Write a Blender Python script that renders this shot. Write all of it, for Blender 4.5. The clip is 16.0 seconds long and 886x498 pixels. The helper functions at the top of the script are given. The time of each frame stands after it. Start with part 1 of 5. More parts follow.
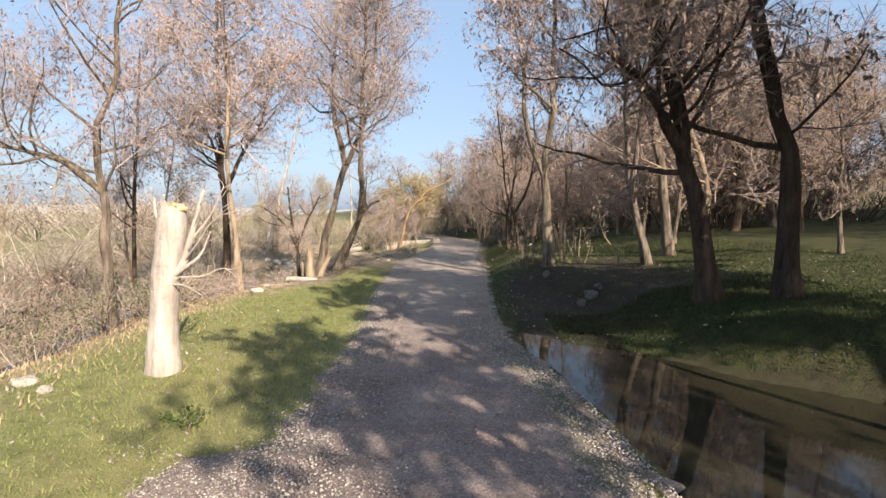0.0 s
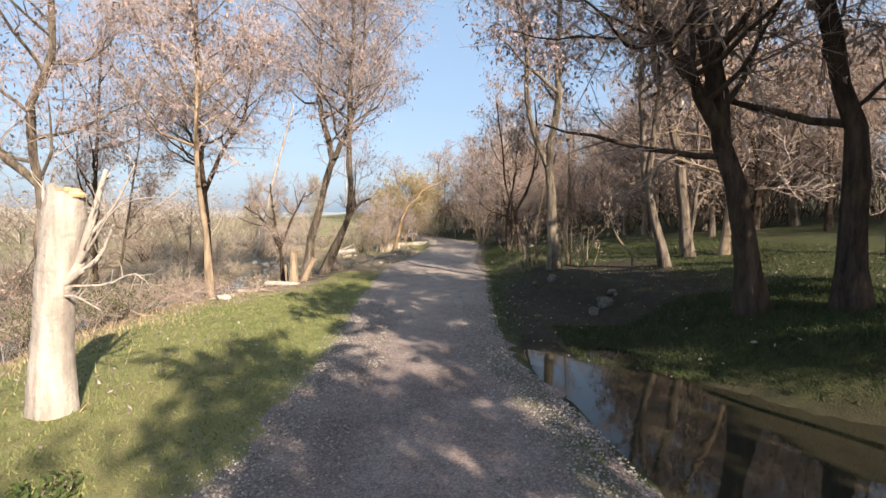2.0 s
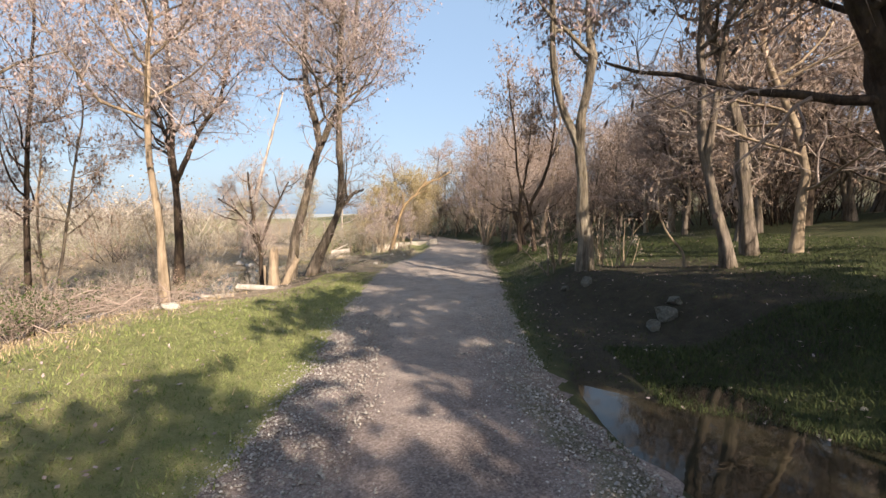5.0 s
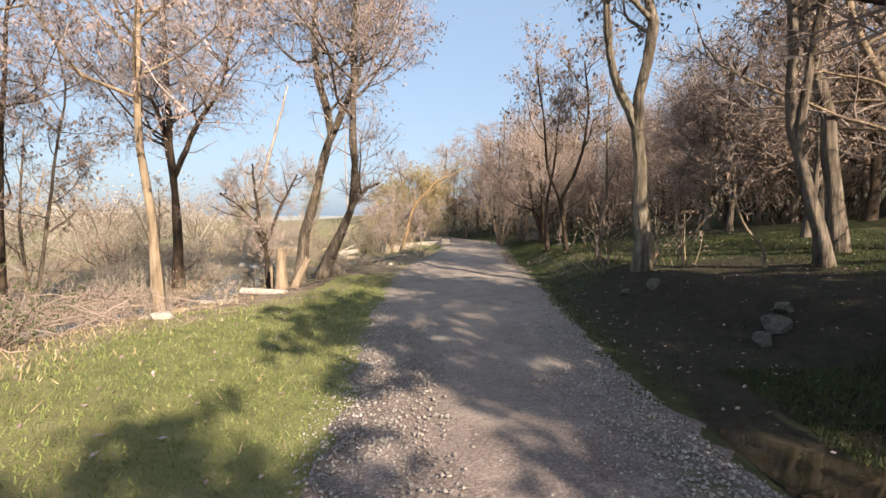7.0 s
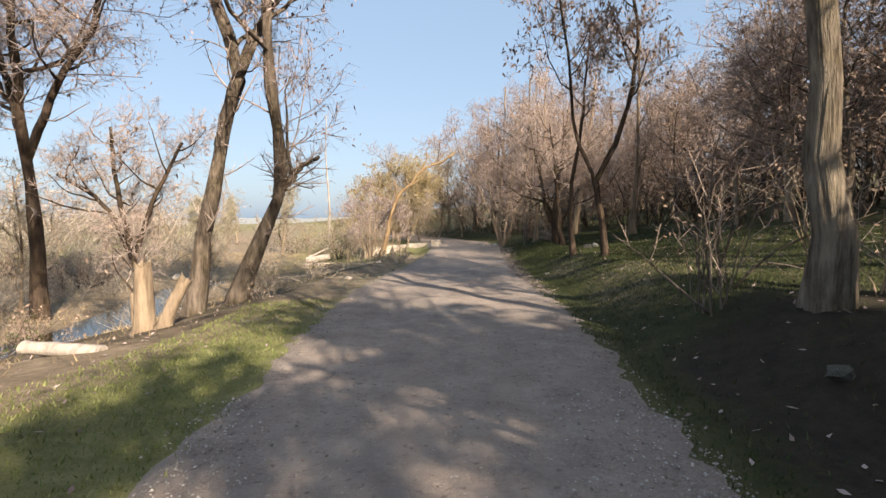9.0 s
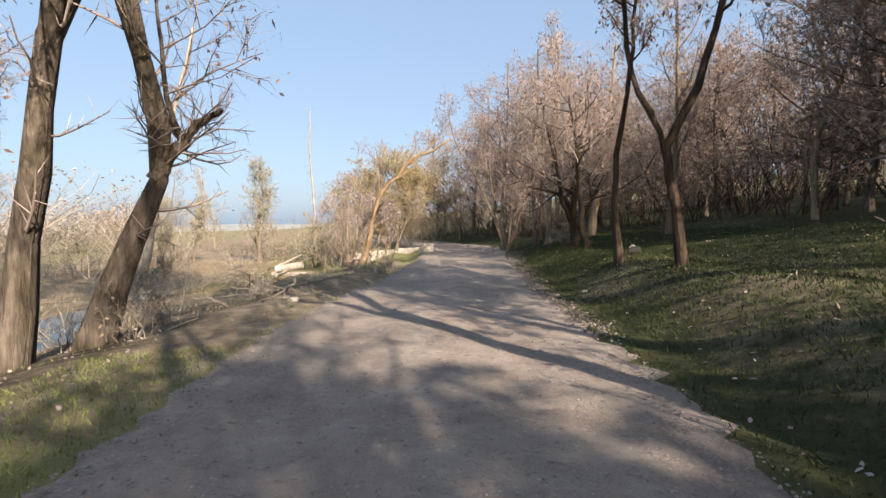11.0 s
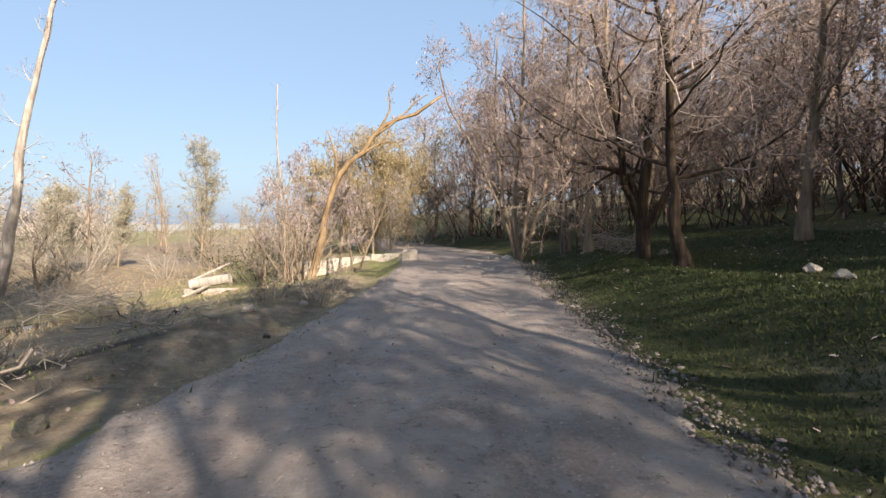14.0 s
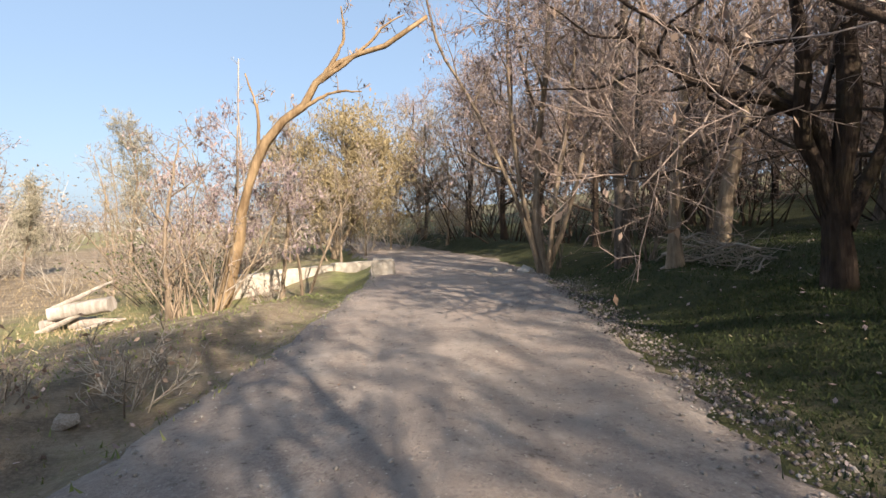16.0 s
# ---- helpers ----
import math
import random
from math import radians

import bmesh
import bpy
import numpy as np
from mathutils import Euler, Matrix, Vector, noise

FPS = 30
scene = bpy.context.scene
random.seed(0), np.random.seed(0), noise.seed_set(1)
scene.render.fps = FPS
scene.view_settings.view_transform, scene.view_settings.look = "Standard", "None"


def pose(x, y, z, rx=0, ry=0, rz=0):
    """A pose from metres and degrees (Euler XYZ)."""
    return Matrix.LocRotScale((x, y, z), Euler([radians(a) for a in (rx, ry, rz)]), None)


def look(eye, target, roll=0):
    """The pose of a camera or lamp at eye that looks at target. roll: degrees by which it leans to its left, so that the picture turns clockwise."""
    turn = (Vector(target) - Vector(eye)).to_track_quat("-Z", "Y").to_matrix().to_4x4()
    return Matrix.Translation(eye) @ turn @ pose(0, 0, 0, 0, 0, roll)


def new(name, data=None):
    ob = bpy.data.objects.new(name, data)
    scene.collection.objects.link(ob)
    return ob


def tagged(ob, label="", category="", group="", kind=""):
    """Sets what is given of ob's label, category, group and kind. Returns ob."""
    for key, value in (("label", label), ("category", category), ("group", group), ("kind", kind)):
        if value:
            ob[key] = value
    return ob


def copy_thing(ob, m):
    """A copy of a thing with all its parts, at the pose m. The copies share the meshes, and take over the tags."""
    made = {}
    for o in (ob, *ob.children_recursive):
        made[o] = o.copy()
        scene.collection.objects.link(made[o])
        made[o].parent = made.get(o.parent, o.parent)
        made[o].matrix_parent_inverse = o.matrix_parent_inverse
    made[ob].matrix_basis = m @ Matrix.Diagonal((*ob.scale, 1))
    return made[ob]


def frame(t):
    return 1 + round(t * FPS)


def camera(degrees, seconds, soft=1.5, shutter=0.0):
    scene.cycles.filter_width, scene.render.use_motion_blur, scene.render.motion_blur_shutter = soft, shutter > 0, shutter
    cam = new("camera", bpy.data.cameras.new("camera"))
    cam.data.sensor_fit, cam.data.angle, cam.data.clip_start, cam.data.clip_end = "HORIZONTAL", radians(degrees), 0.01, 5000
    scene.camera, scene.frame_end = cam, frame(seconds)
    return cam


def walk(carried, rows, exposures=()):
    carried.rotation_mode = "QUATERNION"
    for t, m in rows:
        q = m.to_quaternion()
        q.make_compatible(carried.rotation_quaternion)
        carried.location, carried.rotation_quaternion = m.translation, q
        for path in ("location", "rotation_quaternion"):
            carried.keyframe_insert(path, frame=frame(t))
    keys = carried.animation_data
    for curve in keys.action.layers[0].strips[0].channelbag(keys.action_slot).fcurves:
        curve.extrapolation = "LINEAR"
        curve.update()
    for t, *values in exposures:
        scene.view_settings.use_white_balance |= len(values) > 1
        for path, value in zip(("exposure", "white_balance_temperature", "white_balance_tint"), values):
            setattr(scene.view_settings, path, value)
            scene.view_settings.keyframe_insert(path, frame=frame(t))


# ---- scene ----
cam = camera(84.0, 16.0, soft=1.5)
PATH = [
    (0, (-0.376, 0.598, 2.192), (-0.407, 2.593, 2.05), 0.4),
    (0.5, (-0.358, 0.934, 2.186), (-0.388, 2.929, 2.048), 0.4),
    (1, (-0.325, 1.242, 2.143), (-0.354, 3.237, 2.009), 0.3),
    (1.5, (-0.287, 1.617, 2.104), (-0.315, 3.612, 1.97), 0.3),
    (2, (-0.241, 2.07, 2.056), (-0.27, 4.065, 1.924), 0.3),
    (2.5, (-0.241, 2.506, 2.012), (-0.269, 4.502, 1.881), 0.2),
    (3, (-0.254, 2.968, 1.953), (-0.28, 4.964, 1.824), 0.2),
    (3.5, (-0.271, 3.377, 1.877), (-0.295, 5.373, 1.753), 0.3),
    (3.7, (-0.34, 3.504, 1.866), (-0.354, 5.5, 1.745), 0.3),
    (5.8, (-0.629, 4.985, 1.679), (-0.657, 6.981, 1.553), 0.2),
    (6, (-0.787, 5.082, 1.656), (-0.817, 7.079, 1.537), 0.1),
    (6.5, (-1.128, 5.359, 1.652), (-1.159, 7.356, 1.535), 0.0),
    (7, (-1.161, 5.94, 1.615), (-1.189, 7.936, 1.496), 0.1),
    (7.5, (-1.096, 7.233, 1.608), (-1.12, 9.229, 1.483), -0.1),
    (8, (-1.001, 8.722, 1.567), (-1.018, 10.718, 1.441), -0.4),
    (8.5, (-0.864, 10.1, 1.506), (-0.887, 12.096, 1.384), -0.6),
    (9, (-0.762, 11.209, 1.447), (-0.786, 13.206, 1.329), -0.8),
    (9.2, (-0.753, 11.643, 1.452), (-0.769, 13.639, 1.324), -1.1),
    (11.3, (-0.554, 15.513, 1.246), (-0.573, 17.51, 1.147), -1.4),
    (11.5, (-0.532, 15.848, 1.242), (-0.552, 17.845, 1.143), -1.2),
    (12, (-0.499, 16.76, 1.23), (-0.518, 18.758, 1.131), -1.0),
    (12.5, (-0.415, 17.764, 1.201), (-0.434, 19.762, 1.103), -0.9),
    (13, (-0.394, 18.708, 1.216), (-0.403, 20.706, 1.118), -0.8),
    (13.5, (-0.357, 19.867, 1.207), (-0.361, 21.864, 1.105), -1.0),
    (14, (-0.419, 21.193, 1.177), (-0.415, 23.19, 1.079), -0.9),
    (14.5, (-0.488, 22.561, 1.173), (-0.485, 24.559, 1.072), -0.8),
    (15, (-0.395, 23.964, 1.159), (-0.386, 25.962, 1.06), -0.9),
    (15.5, (-0.324, 25.238, 1.149), (-0.305, 27.236, 1.049), -1.1),
    (16, (-0.284, 26.048, 1.149), (-0.255, 28.045, 1.045), -1.2),
]
walk(cam, [(t, look(eye, target, roll)) for t, eye, target, roll in PATH], exposures=[(0, 1.22, 7050, 15), (6, 1.22, 7200, 15), (9, 1.2, 7400, 15), (12.5, 1.17, 6900, 15), (16, 1.22, 7050, 15)])

# ---- light ----
world = bpy.data.worlds.new("world")
scene.world = world
world.use_nodes = True
SUN_EL, SUN_DIR = radians(30), Vector((0.52, -0.854, 0))  # towards the sun, on the plan
wn = world.node_tree.nodes
sky = wn.new("ShaderNodeTexSky")
sky.sky_type, sky.sun_disc = "NISHITA", False
sky.sun_elevation, sky.sun_rotation = SUN_EL, math.atan2(SUN_DIR.x, SUN_DIR.y)
sky.air_density, sky.dust_density, sky.ozone_density = 1.0, 2.2, 1.2
wn["Background"].inputs["Strength"].default_value = 0.074
veil = wn.new("ShaderNodeMix")  # thin even haze over the clear sky
veil.data_type = "RGBA"
veil.inputs[0].default_value, veil.inputs[7].default_value = 0.52, (2.95, 4.75, 7.2, 1)
world.node_tree.links.new(sky.outputs[0], veil.inputs[6])
world.node_tree.links.new(veil.outputs[2], wn["Background"].inputs["Color"])
sun = new("sun", bpy.data.lights.new("sun", "SUN"))
sun.data.energy, sun.data.angle, sun.data.color = 5.0, radians(0.55), (1.0, 0.91, 0.78)
sun.matrix_world = look(Vector((0, 0, 0)), Vector((-SUN_DIR.x * math.cos(SUN_EL), -SUN_DIR.y * math.cos(SUN_EL), -math.sin(SUN_EL))))


# ---- materials ----
def material(name, build, rough=0.85, bump=0.0, bump_scale=30.0, stretch=(1, 1, 1), deep=0.02):
    """A node material: build(tree helper) returns a colour socket."""
    m = bpy.data.materials.new(name)
    m.use_nodes = True
    t = m.node_tree
    b = t.nodes["Principled BSDF"]
    b.inputs["Roughness"].default_value = rough
    b.inputs["Specular IOR Level"].default_value = 0.25
    h = Nodes(t)
    t.links.new(build(h), b.inputs["Base Color"])
    if bump:
        n = h.noise(bump_scale, 6, 0.65, stretch)
        bn = t.nodes.new("ShaderNodeBump")
        bn.inputs["Strength"].default_value, bn.inputs["Distance"].default_value = bump, deep
        t.links.new(n, bn.inputs["Height"])
        t.links.new(bn.outputs[0], b.inputs["Normal"])
    return m


class Nodes:
    def __init__(self, tree):
        self.t = tree

    def link(self, a, b):
        self.t.links.new(a, b)

    def coords(self, stretch=(1, 1, 1)):
        g = self.t.nodes.new("ShaderNodeTexCoord")
        mp = self.t.nodes.new("ShaderNodeMapping")
        mp.inputs["Scale"].default_value = stretch
        self.link(g.outputs["Object"], mp.inputs["Vector"])
        return mp.outputs[0]

    def noise(self, scale, detail=5, rough=0.6, stretch=(1, 1, 1)):
        n = self.t.nodes.new("ShaderNodeTexNoise")
        n.inputs["Scale"].default_value, n.inputs["Detail"].default_value = scale, detail
        n.inputs["Roughness"].default_value = rough
        self.link(self.coords(stretch), n.inputs["Vector"])
        return n.outputs["Fac"]

    def voronoi(self, scale):
        n = self.t.nodes.new("ShaderNodeTexVoronoi")
        n.inputs["Scale"].default_value = scale
        self.link(self.coords(), n.inputs["Vector"])
        return n.outputs["Color"], n.outputs["Distance"]

    def ramp(self, fac, stops):
        r = self.t.nodes.new("ShaderNodeValToRGB")
        e = r.color_ramp.elements
        while len(e) < len(stops):
            e.new(0.5)
        for el, (p, c) in zip(e, stops):
            el.position, el.color = p, (*c, 1)
        self.link(fac, r.inputs[0])
        return r.outputs[0]

    def mix(self, fac, a, b, blend="MIX"):
        m = self.t.nodes.new("ShaderNodeMix")
        m.data_type, m.blend_type = "RGBA", blend
        for s, v in ((m.inputs[0], fac), (m.inputs[6], a), (m.inputs[7], b)):
            if isinstance(v, (int, float)):
                s.default_value = v
            elif isinstance(v, tuple):
                s.default_value = (*v, 1)
            else:
                self.link(v, s)
        return m.outputs[2]

    def attribute(self, name):
        a = self.t.nodes.new("ShaderNodeAttribute")
        a.attribute_name = name
        return a.outputs["Fac"]

    def random(self):
        return self.t.nodes.new("ShaderNodeObjectInfo").outputs["Random"]

    def island(self):
        return self.t.nodes.new("ShaderNodeNewGeometry").outputs["Random Per Island"]

    def add(self, a, b, op="ADD"):
        m = self.t.nodes.new("ShaderNodeMath")
        m.operation = op
        m.use_clamp = False
        for s, v in zip(m.inputs, (a, b)):
            if isinstance(v, (int, float)):
                s.default_value = v
            else:
                self.link(v, s)
        return m.outputs[0]


def bark_colour(dark, light, moss=0.0):
    def build(h):
        n = h.ramp(h.noise(9, 8, 0.7, (1, 1, 0.16)), [(0.35, dark), (0.68, light)])
        n = h.mix(h.ramp(h.noise(1.3, 4, 0.6), [(0.4, (0, 0, 0)), (0.7, (0.55, 0.55, 0.55))]), n, tuple(c * 0.55 for c in dark))
        if moss:
            n = h.mix(h.ramp(h.noise(2.2, 5, 0.7), [(0.5, (0, 0, 0)), (0.72, (moss, moss, moss))]), n, (0.12, 0.1, 0.02))
        return n
    return build


def island_colour(a, b, c):
    def build(h):
        n = h.ramp(h.island(), [(0.0, a), (0.5, b), (1.0, c)])
        return h.mix(h.ramp(h.random(), [(0, (0, 0, 0)), (1, (0.5, 0.5, 0.5))]), n, tuple(x * 0.7 for x in b))
    return build


def ground_colour(h):
    litter = h.attribute("litter")
    grass = h.ramp(h.noise(3.5, 8, 0.75), [(0.3, (0.075, 0.088, 0.028)), (0.5, (0.16, 0.175, 0.06)), (0.7, (0.28, 0.275, 0.125))])
    grass = h.mix(h.ramp(h.noise(0.45, 4, 0.6), [(0.42, (0, 0, 0)), (0.66, (0.6, 0.6, 0.6))]), grass, (0.23, 0.2, 0.095))
    grass = h.mix(h.ramp(h.noise(45, 3, 0.7), [(0.4, (0, 0, 0)), (0.75, (0.5, 0.5, 0.5))]), grass, (0.3, 0.26, 0.14))
    # greener grass of the right side, darkened to carry the wood's shade
    lush_shade = h.ramp(h.noise(3.1, 8, 0.75), [(0.3, (0.02, 0.023, 0.01)), (0.52, (0.043, 0.051, 0.018)), (0.74, (0.084, 0.078, 0.036))])
    lush_shade = h.mix(h.ramp(h.noise(40, 3, 0.7), [(0.45, (0, 0, 0)), (0.8, (0.45, 0.45, 0.45))]), lush_shade, (0.1, 0.085, 0.04))
    grass = h.mix(h.attribute("lush_shade"), grass, lush_shade)
    earth = h.ramp(h.noise(2.3, 9, 0.75), [(0.3, (0.085, 0.06, 0.042)), (0.5, (0.205, 0.16, 0.108)), (0.7, (0.38, 0.315, 0.225))])
    earth = h.mix(h.ramp(h.noise(38, 3, 0.7), [(0.45, (0, 0, 0)), (0.7, (0.7, 0.7, 0.7))]), earth, (0.32, 0.25, 0.18))
    edge = h.add(litter, h.add(h.noise(1.7, 7, 0.75), -0.5), "ADD")
    both = h.mix(h.ramp(edge, [(0.3, (0, 0, 0)), (0.62, (1, 1, 1))]), grass, earth)
    # near-black soil: shade painted on both banks, plus the puddle's wet rim
    shaded_soil = h.ramp(h.noise(5, 8, 0.75), [(0.3, (0.02, 0.016, 0.011)), (0.6, (0.047, 0.039, 0.024)), (0.75, (0.075, 0.062, 0.034))])
    shade_mud = h.add(h.attribute("shade_mud"), h.add(h.add(h.noise(1.1, 7, 0.75), 1.8, "MULTIPLY"), -0.9))
    return h.mix(h.ramp(shade_mud, [(0.25, (0, 0, 0)), (0.85, (1, 1, 1))]), both, shaded_soil)


def road_colour(h):
    base = h.ramp(h.noise(1.1, 9, 0.72), [(0.34, (0.095, 0.073, 0.066)), (0.5, (0.205, 0.165, 0.147)), (0.68, (0.38, 0.318, 0.275))])
    grit, dist = h.voronoi(62)
    base = h.mix(0.42, base, h.ramp(grit, [(0.1, (0.105, 0.085, 0.075)), (0.5, (0.285, 0.232, 0.2)), (0.95, (0.56, 0.49, 0.43))]))
    fine = h.ramp(h.noise(150, 2, 0.6), [(0.3, (0.55, 0.55, 0.55)), (0.7, (1.25, 1.22, 1.2))])
    base = h.mix(0.7, base, fine, "MULTIPLY")
    tan = h.attribute("tan")
    sand = h.ramp(h.noise(2.8, 8, 0.75), [(0.3, (0.19, 0.157, 0.134)), (0.55, (0.32, 0.272, 0.232)), (0.75, (0.43, 0.38, 0.328))])
    base = h.mix(h.ramp(h.add(tan, h.add(h.add(h.noise(0.7, 8, 0.75), 1.7, "MULTIPLY"), -0.85)), [(0.25, (0, 0, 0)), (0.75, (0.85, 0.85, 0.85))]), base, sand)
    worn = h.ramp(h.noise(1.5, 6, 0.65, (1, 0.16, 1)), [(0.42, (0, 0, 0)), (0.62, (0.55, 0.55, 0.55))])
    base = h.mix(h.add(worn, h.add(tan, 1.4, "MULTIPLY"), "MULTIPLY"), base, (0.315, 0.253, 0.21))
    damp_streak = h.ramp(h.noise(1.1, 7, 0.7, (1, 0.3, 1)), [(0.56, (0, 0, 0)), (0.72, (0.6, 0.6, 0.6))])
    base = h.mix(damp_streak, base, (0.13, 0.1, 0.085))
    # near stretch multiplied darker: part of its tree shade sits in the colour
    base = h.mix(h.ramp(tan, [(0.0, (1, 1, 1)), (0.5, (0, 0, 0))]), base, h.mix(1.0, base, (0.9, 0.87, 0.89), "MULTIPLY"))
    clods = h.ramp(h.noise(17, 6, 0.7), [(0.58, (0, 0, 0)), (0.68, (0.75, 0.75, 0.75))])
    base = h.mix(clods, base, (0.1, 0.08, 0.065))
    chips = h.ramp(h.noise(33, 3, 0.6), [(0.66, (0, 0, 0)), (0.72, (0.7, 0.7, 0.7))])
    base = h.mix(chips, base, (0.55, 0.5, 0.43))
    green = h.attribute("green")
    return h.mix(h.ramp(h.add(green, h.add(h.noise(2.6, 7, 0.8), -0.5)), [(0.45, (0, 0, 0)), (0.8, (0.8, 0.8, 0.8))]), base, (0.085, 0.1, 0.035))


FURROW = (1, 1, 0.14)  # bark runs along the trunk
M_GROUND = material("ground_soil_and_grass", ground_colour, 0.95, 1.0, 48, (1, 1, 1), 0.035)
M_ROAD = material("gravel_road", road_colour, 0.95, 1.0, 42)
M_BARK = material("bark_grey_brown", bark_colour((0.045, 0.034, 0.026), (0.29, 0.238, 0.192), 0.3), 0.95, 1.0, 26, FURROW, 0.05)
M_BARK_FURROW = material("bark_deep_furrows", bark_colour((0.05, 0.038, 0.028), (0.41, 0.35, 0.275), 0.3), 0.95, 1.0, 15, (1, 1, 0.1), 0.09)
M_BARK_PALE = material("bark_pale", bark_colour((0.17, 0.125, 0.085), (0.42, 0.33, 0.235)), 0.95, 1.0, 24, FURROW, 0.03)
M_BARK_DARK = material("bark_dark", bark_colour((0.028, 0.02, 0.016), (0.12, 0.085, 0.062), 0.25), 0.95, 1.0, 24, FURROW, 0.05)
M_BARK_DEAD = material("bark_dead_tan", bark_colour((0.17, 0.11, 0.06), (0.43, 0.31, 0.18)), 0.95, 0.9, 22)
M_STUMP = material("bare_pale_wood", bark_colour((0.27, 0.228, 0.195), (0.55, 0.5, 0.44)), 0.9, 0.9, 16)
M_CUT = material("cut_wood", lambda h: h.ramp(h.noise(14, 5, 0.6), [(0.3, (0.32, 0.21, 0.1)), (0.7, (0.6, 0.47, 0.28))]), 0.9, 0.5, 40)
M_TWIG = material("twig_brown", island_colour((0.14, 0.103, 0.086), (0.3, 0.228, 0.19), (0.46, 0.37, 0.315)), 0.9)
M_TWIG_GREY = material("twig_grey", island_colour((0.17, 0.13, 0.115), (0.36, 0.292, 0.26), (0.55, 0.46, 0.41)), 0.9)
M_TWIG_TAN = material("twig_tan", island_colour((0.13, 0.107, 0.086), (0.29, 0.247, 0.2), (0.49, 0.44, 0.368)), 0.9)
M_TWIG_PALE = material("twig_pale_green", island_colour((0.21, 0.185, 0.13), (0.34, 0.31, 0.23), (0.47, 0.44, 0.34)), 0.9)
M_TWIG_YELLOW = material("twig_yellow_green", island_colour((0.18, 0.137, 0.072), (0.31, 0.245, 0.135), (0.42, 0.35, 0.215)), 0.9)
M_LEAF = material("dry_leaf_brown", island_colour((0.12, 0.08, 0.06), (0.27, 0.19, 0.145), (0.43, 0.335, 0.265)), 0.85)
M_LEAF_RUST = material("dry_leaf_rust", island_colour((0.15, 0.102, 0.09), (0.3, 0.225, 0.205), (0.47, 0.38, 0.35)), 0.85)
M_LEAF_PURPLE = material("seed_cluster_mauve", island_colour((0.11, 0.082, 0.087), (0.26, 0.2, 0.207), (0.43, 0.355, 0.352)), 0.85)
M_LEAF_GREEN = material("bramble_leaf", island_colour((0.03, 0.045, 0.012), (0.06, 0.09, 0.025), (0.12, 0.13, 0.05)), 0.8)
M_GRASS = material("grass_blade", island_colour((0.082, 0.108, 0.03), (0.155, 0.188, 0.058), (0.29, 0.295, 0.13)), 0.8)
# right-side blades: greener, with the shade put into their colour
M_GRASS_LUSH_SHADE = material("grass_blade_lush_shade", island_colour((0.022, 0.032, 0.011), (0.045, 0.062, 0.019), (0.083, 0.092, 0.034)), 0.8)
M_STRAW = material("dry_straw", island_colour((0.22, 0.16, 0.085), (0.38, 0.29, 0.17), (0.5, 0.41, 0.26)), 0.9)
M_STONE = material("grey_stone", lambda h: h.mix(0.6, h.ramp(h.island(), [(0, (0.19, 0.17, 0.15)), (0.6, (0.36, 0.325, 0.295)), (1, (0.56, 0.52, 0.475))]), h.ramp(h.noise(20, 5, 0.7), [(0.3, (0.13, 0.115, 0.1)), (0.7, (0.33, 0.3, 0.265))])), 0.9, 0.5, 60)
M_CHIP = material("whitish_gravel", lambda h: h.ramp(h.island(), [(0, (0.2, 0.18, 0.165)), (0.5, (0.38, 0.35, 0.32)), (1, (0.55, 0.515, 0.475))]), 0.9, 0.4, 60)
M_BOULDER = material("dark_grey_boulder", lambda h: h.ramp(h.noise(6, 7, 0.7), [(0.3, (0.06, 0.058, 0.045)), (0.55, (0.13, 0.125, 0.105)), (0.75, (0.24, 0.225, 0.2))]), 0.9, 0.9, 30)
M_CLOD = material("brown_clod", lambda h: h.ramp(h.island(), [(0, (0.075, 0.06, 0.053)), (0.6, (0.185, 0.153, 0.137)), (1, (0.34, 0.295, 0.265))]), 0.95, 0.5, 60)
M_ROCK = material("pale_rock", lambda h: h.ramp(h.noise(7, 7, 0.7), [(0.3, (0.26, 0.22, 0.18)), (0.7, (0.62, 0.56, 0.48))]), 0.9, 0.9, 30)
M_CONCRETE = material("weathered_concrete", lambda h: h.ramp(h.noise(3.2, 8, 0.72), [(0.3, (0.25, 0.22, 0.18)), (0.55, (0.43, 0.39, 0.33)), (0.75, (0.55, 0.51, 0.445))]), 0.92, 0.6, 35)
# distance haze is put into this pale grey
M_HILL = material("far_hill_haze", lambda h: h.ramp(h.noise(0.03, 6, 0.6), [(0.35, (0.25, 0.27, 0.27)), (0.65, (0.34, 0.35, 0.33))]), 1.0)


def water_material(name, tint, rough):
    m = bpy.data.materials.new(name)
    m.use_nodes = True
    t = m.node_tree
    b = t.nodes["Principled BSDF"]
    b.inputs["Base Color"].default_value = (*tint, 1)
    b.inputs["Roughness"].default_value = rough
    b.inputs["IOR"].default_value = 1.33
    b.inputs["Specular IOR Level"].default_value = 0.5
    h = Nodes(t)
    bn = t.nodes.new("ShaderNodeBump")
    bn.inputs["Strength"].default_value, bn.inputs["Distance"].default_value = 0.12, 0.01
    t.links.new(h.noise(5, 3, 0.5), bn.inputs["Height"])
    t.links.new(bn.outputs[0], b.inputs["Normal"])
    return m


M_WATER = water_material("murky_water", (0.022, 0.02, 0.013), 0.03)


# ---- ground shape ----
def smooth(a, b, x):
    t = np.clip((np.asarray(x, float) - a) / (b - a), 0, 1)
    return t * t * (3 - 2 * t)


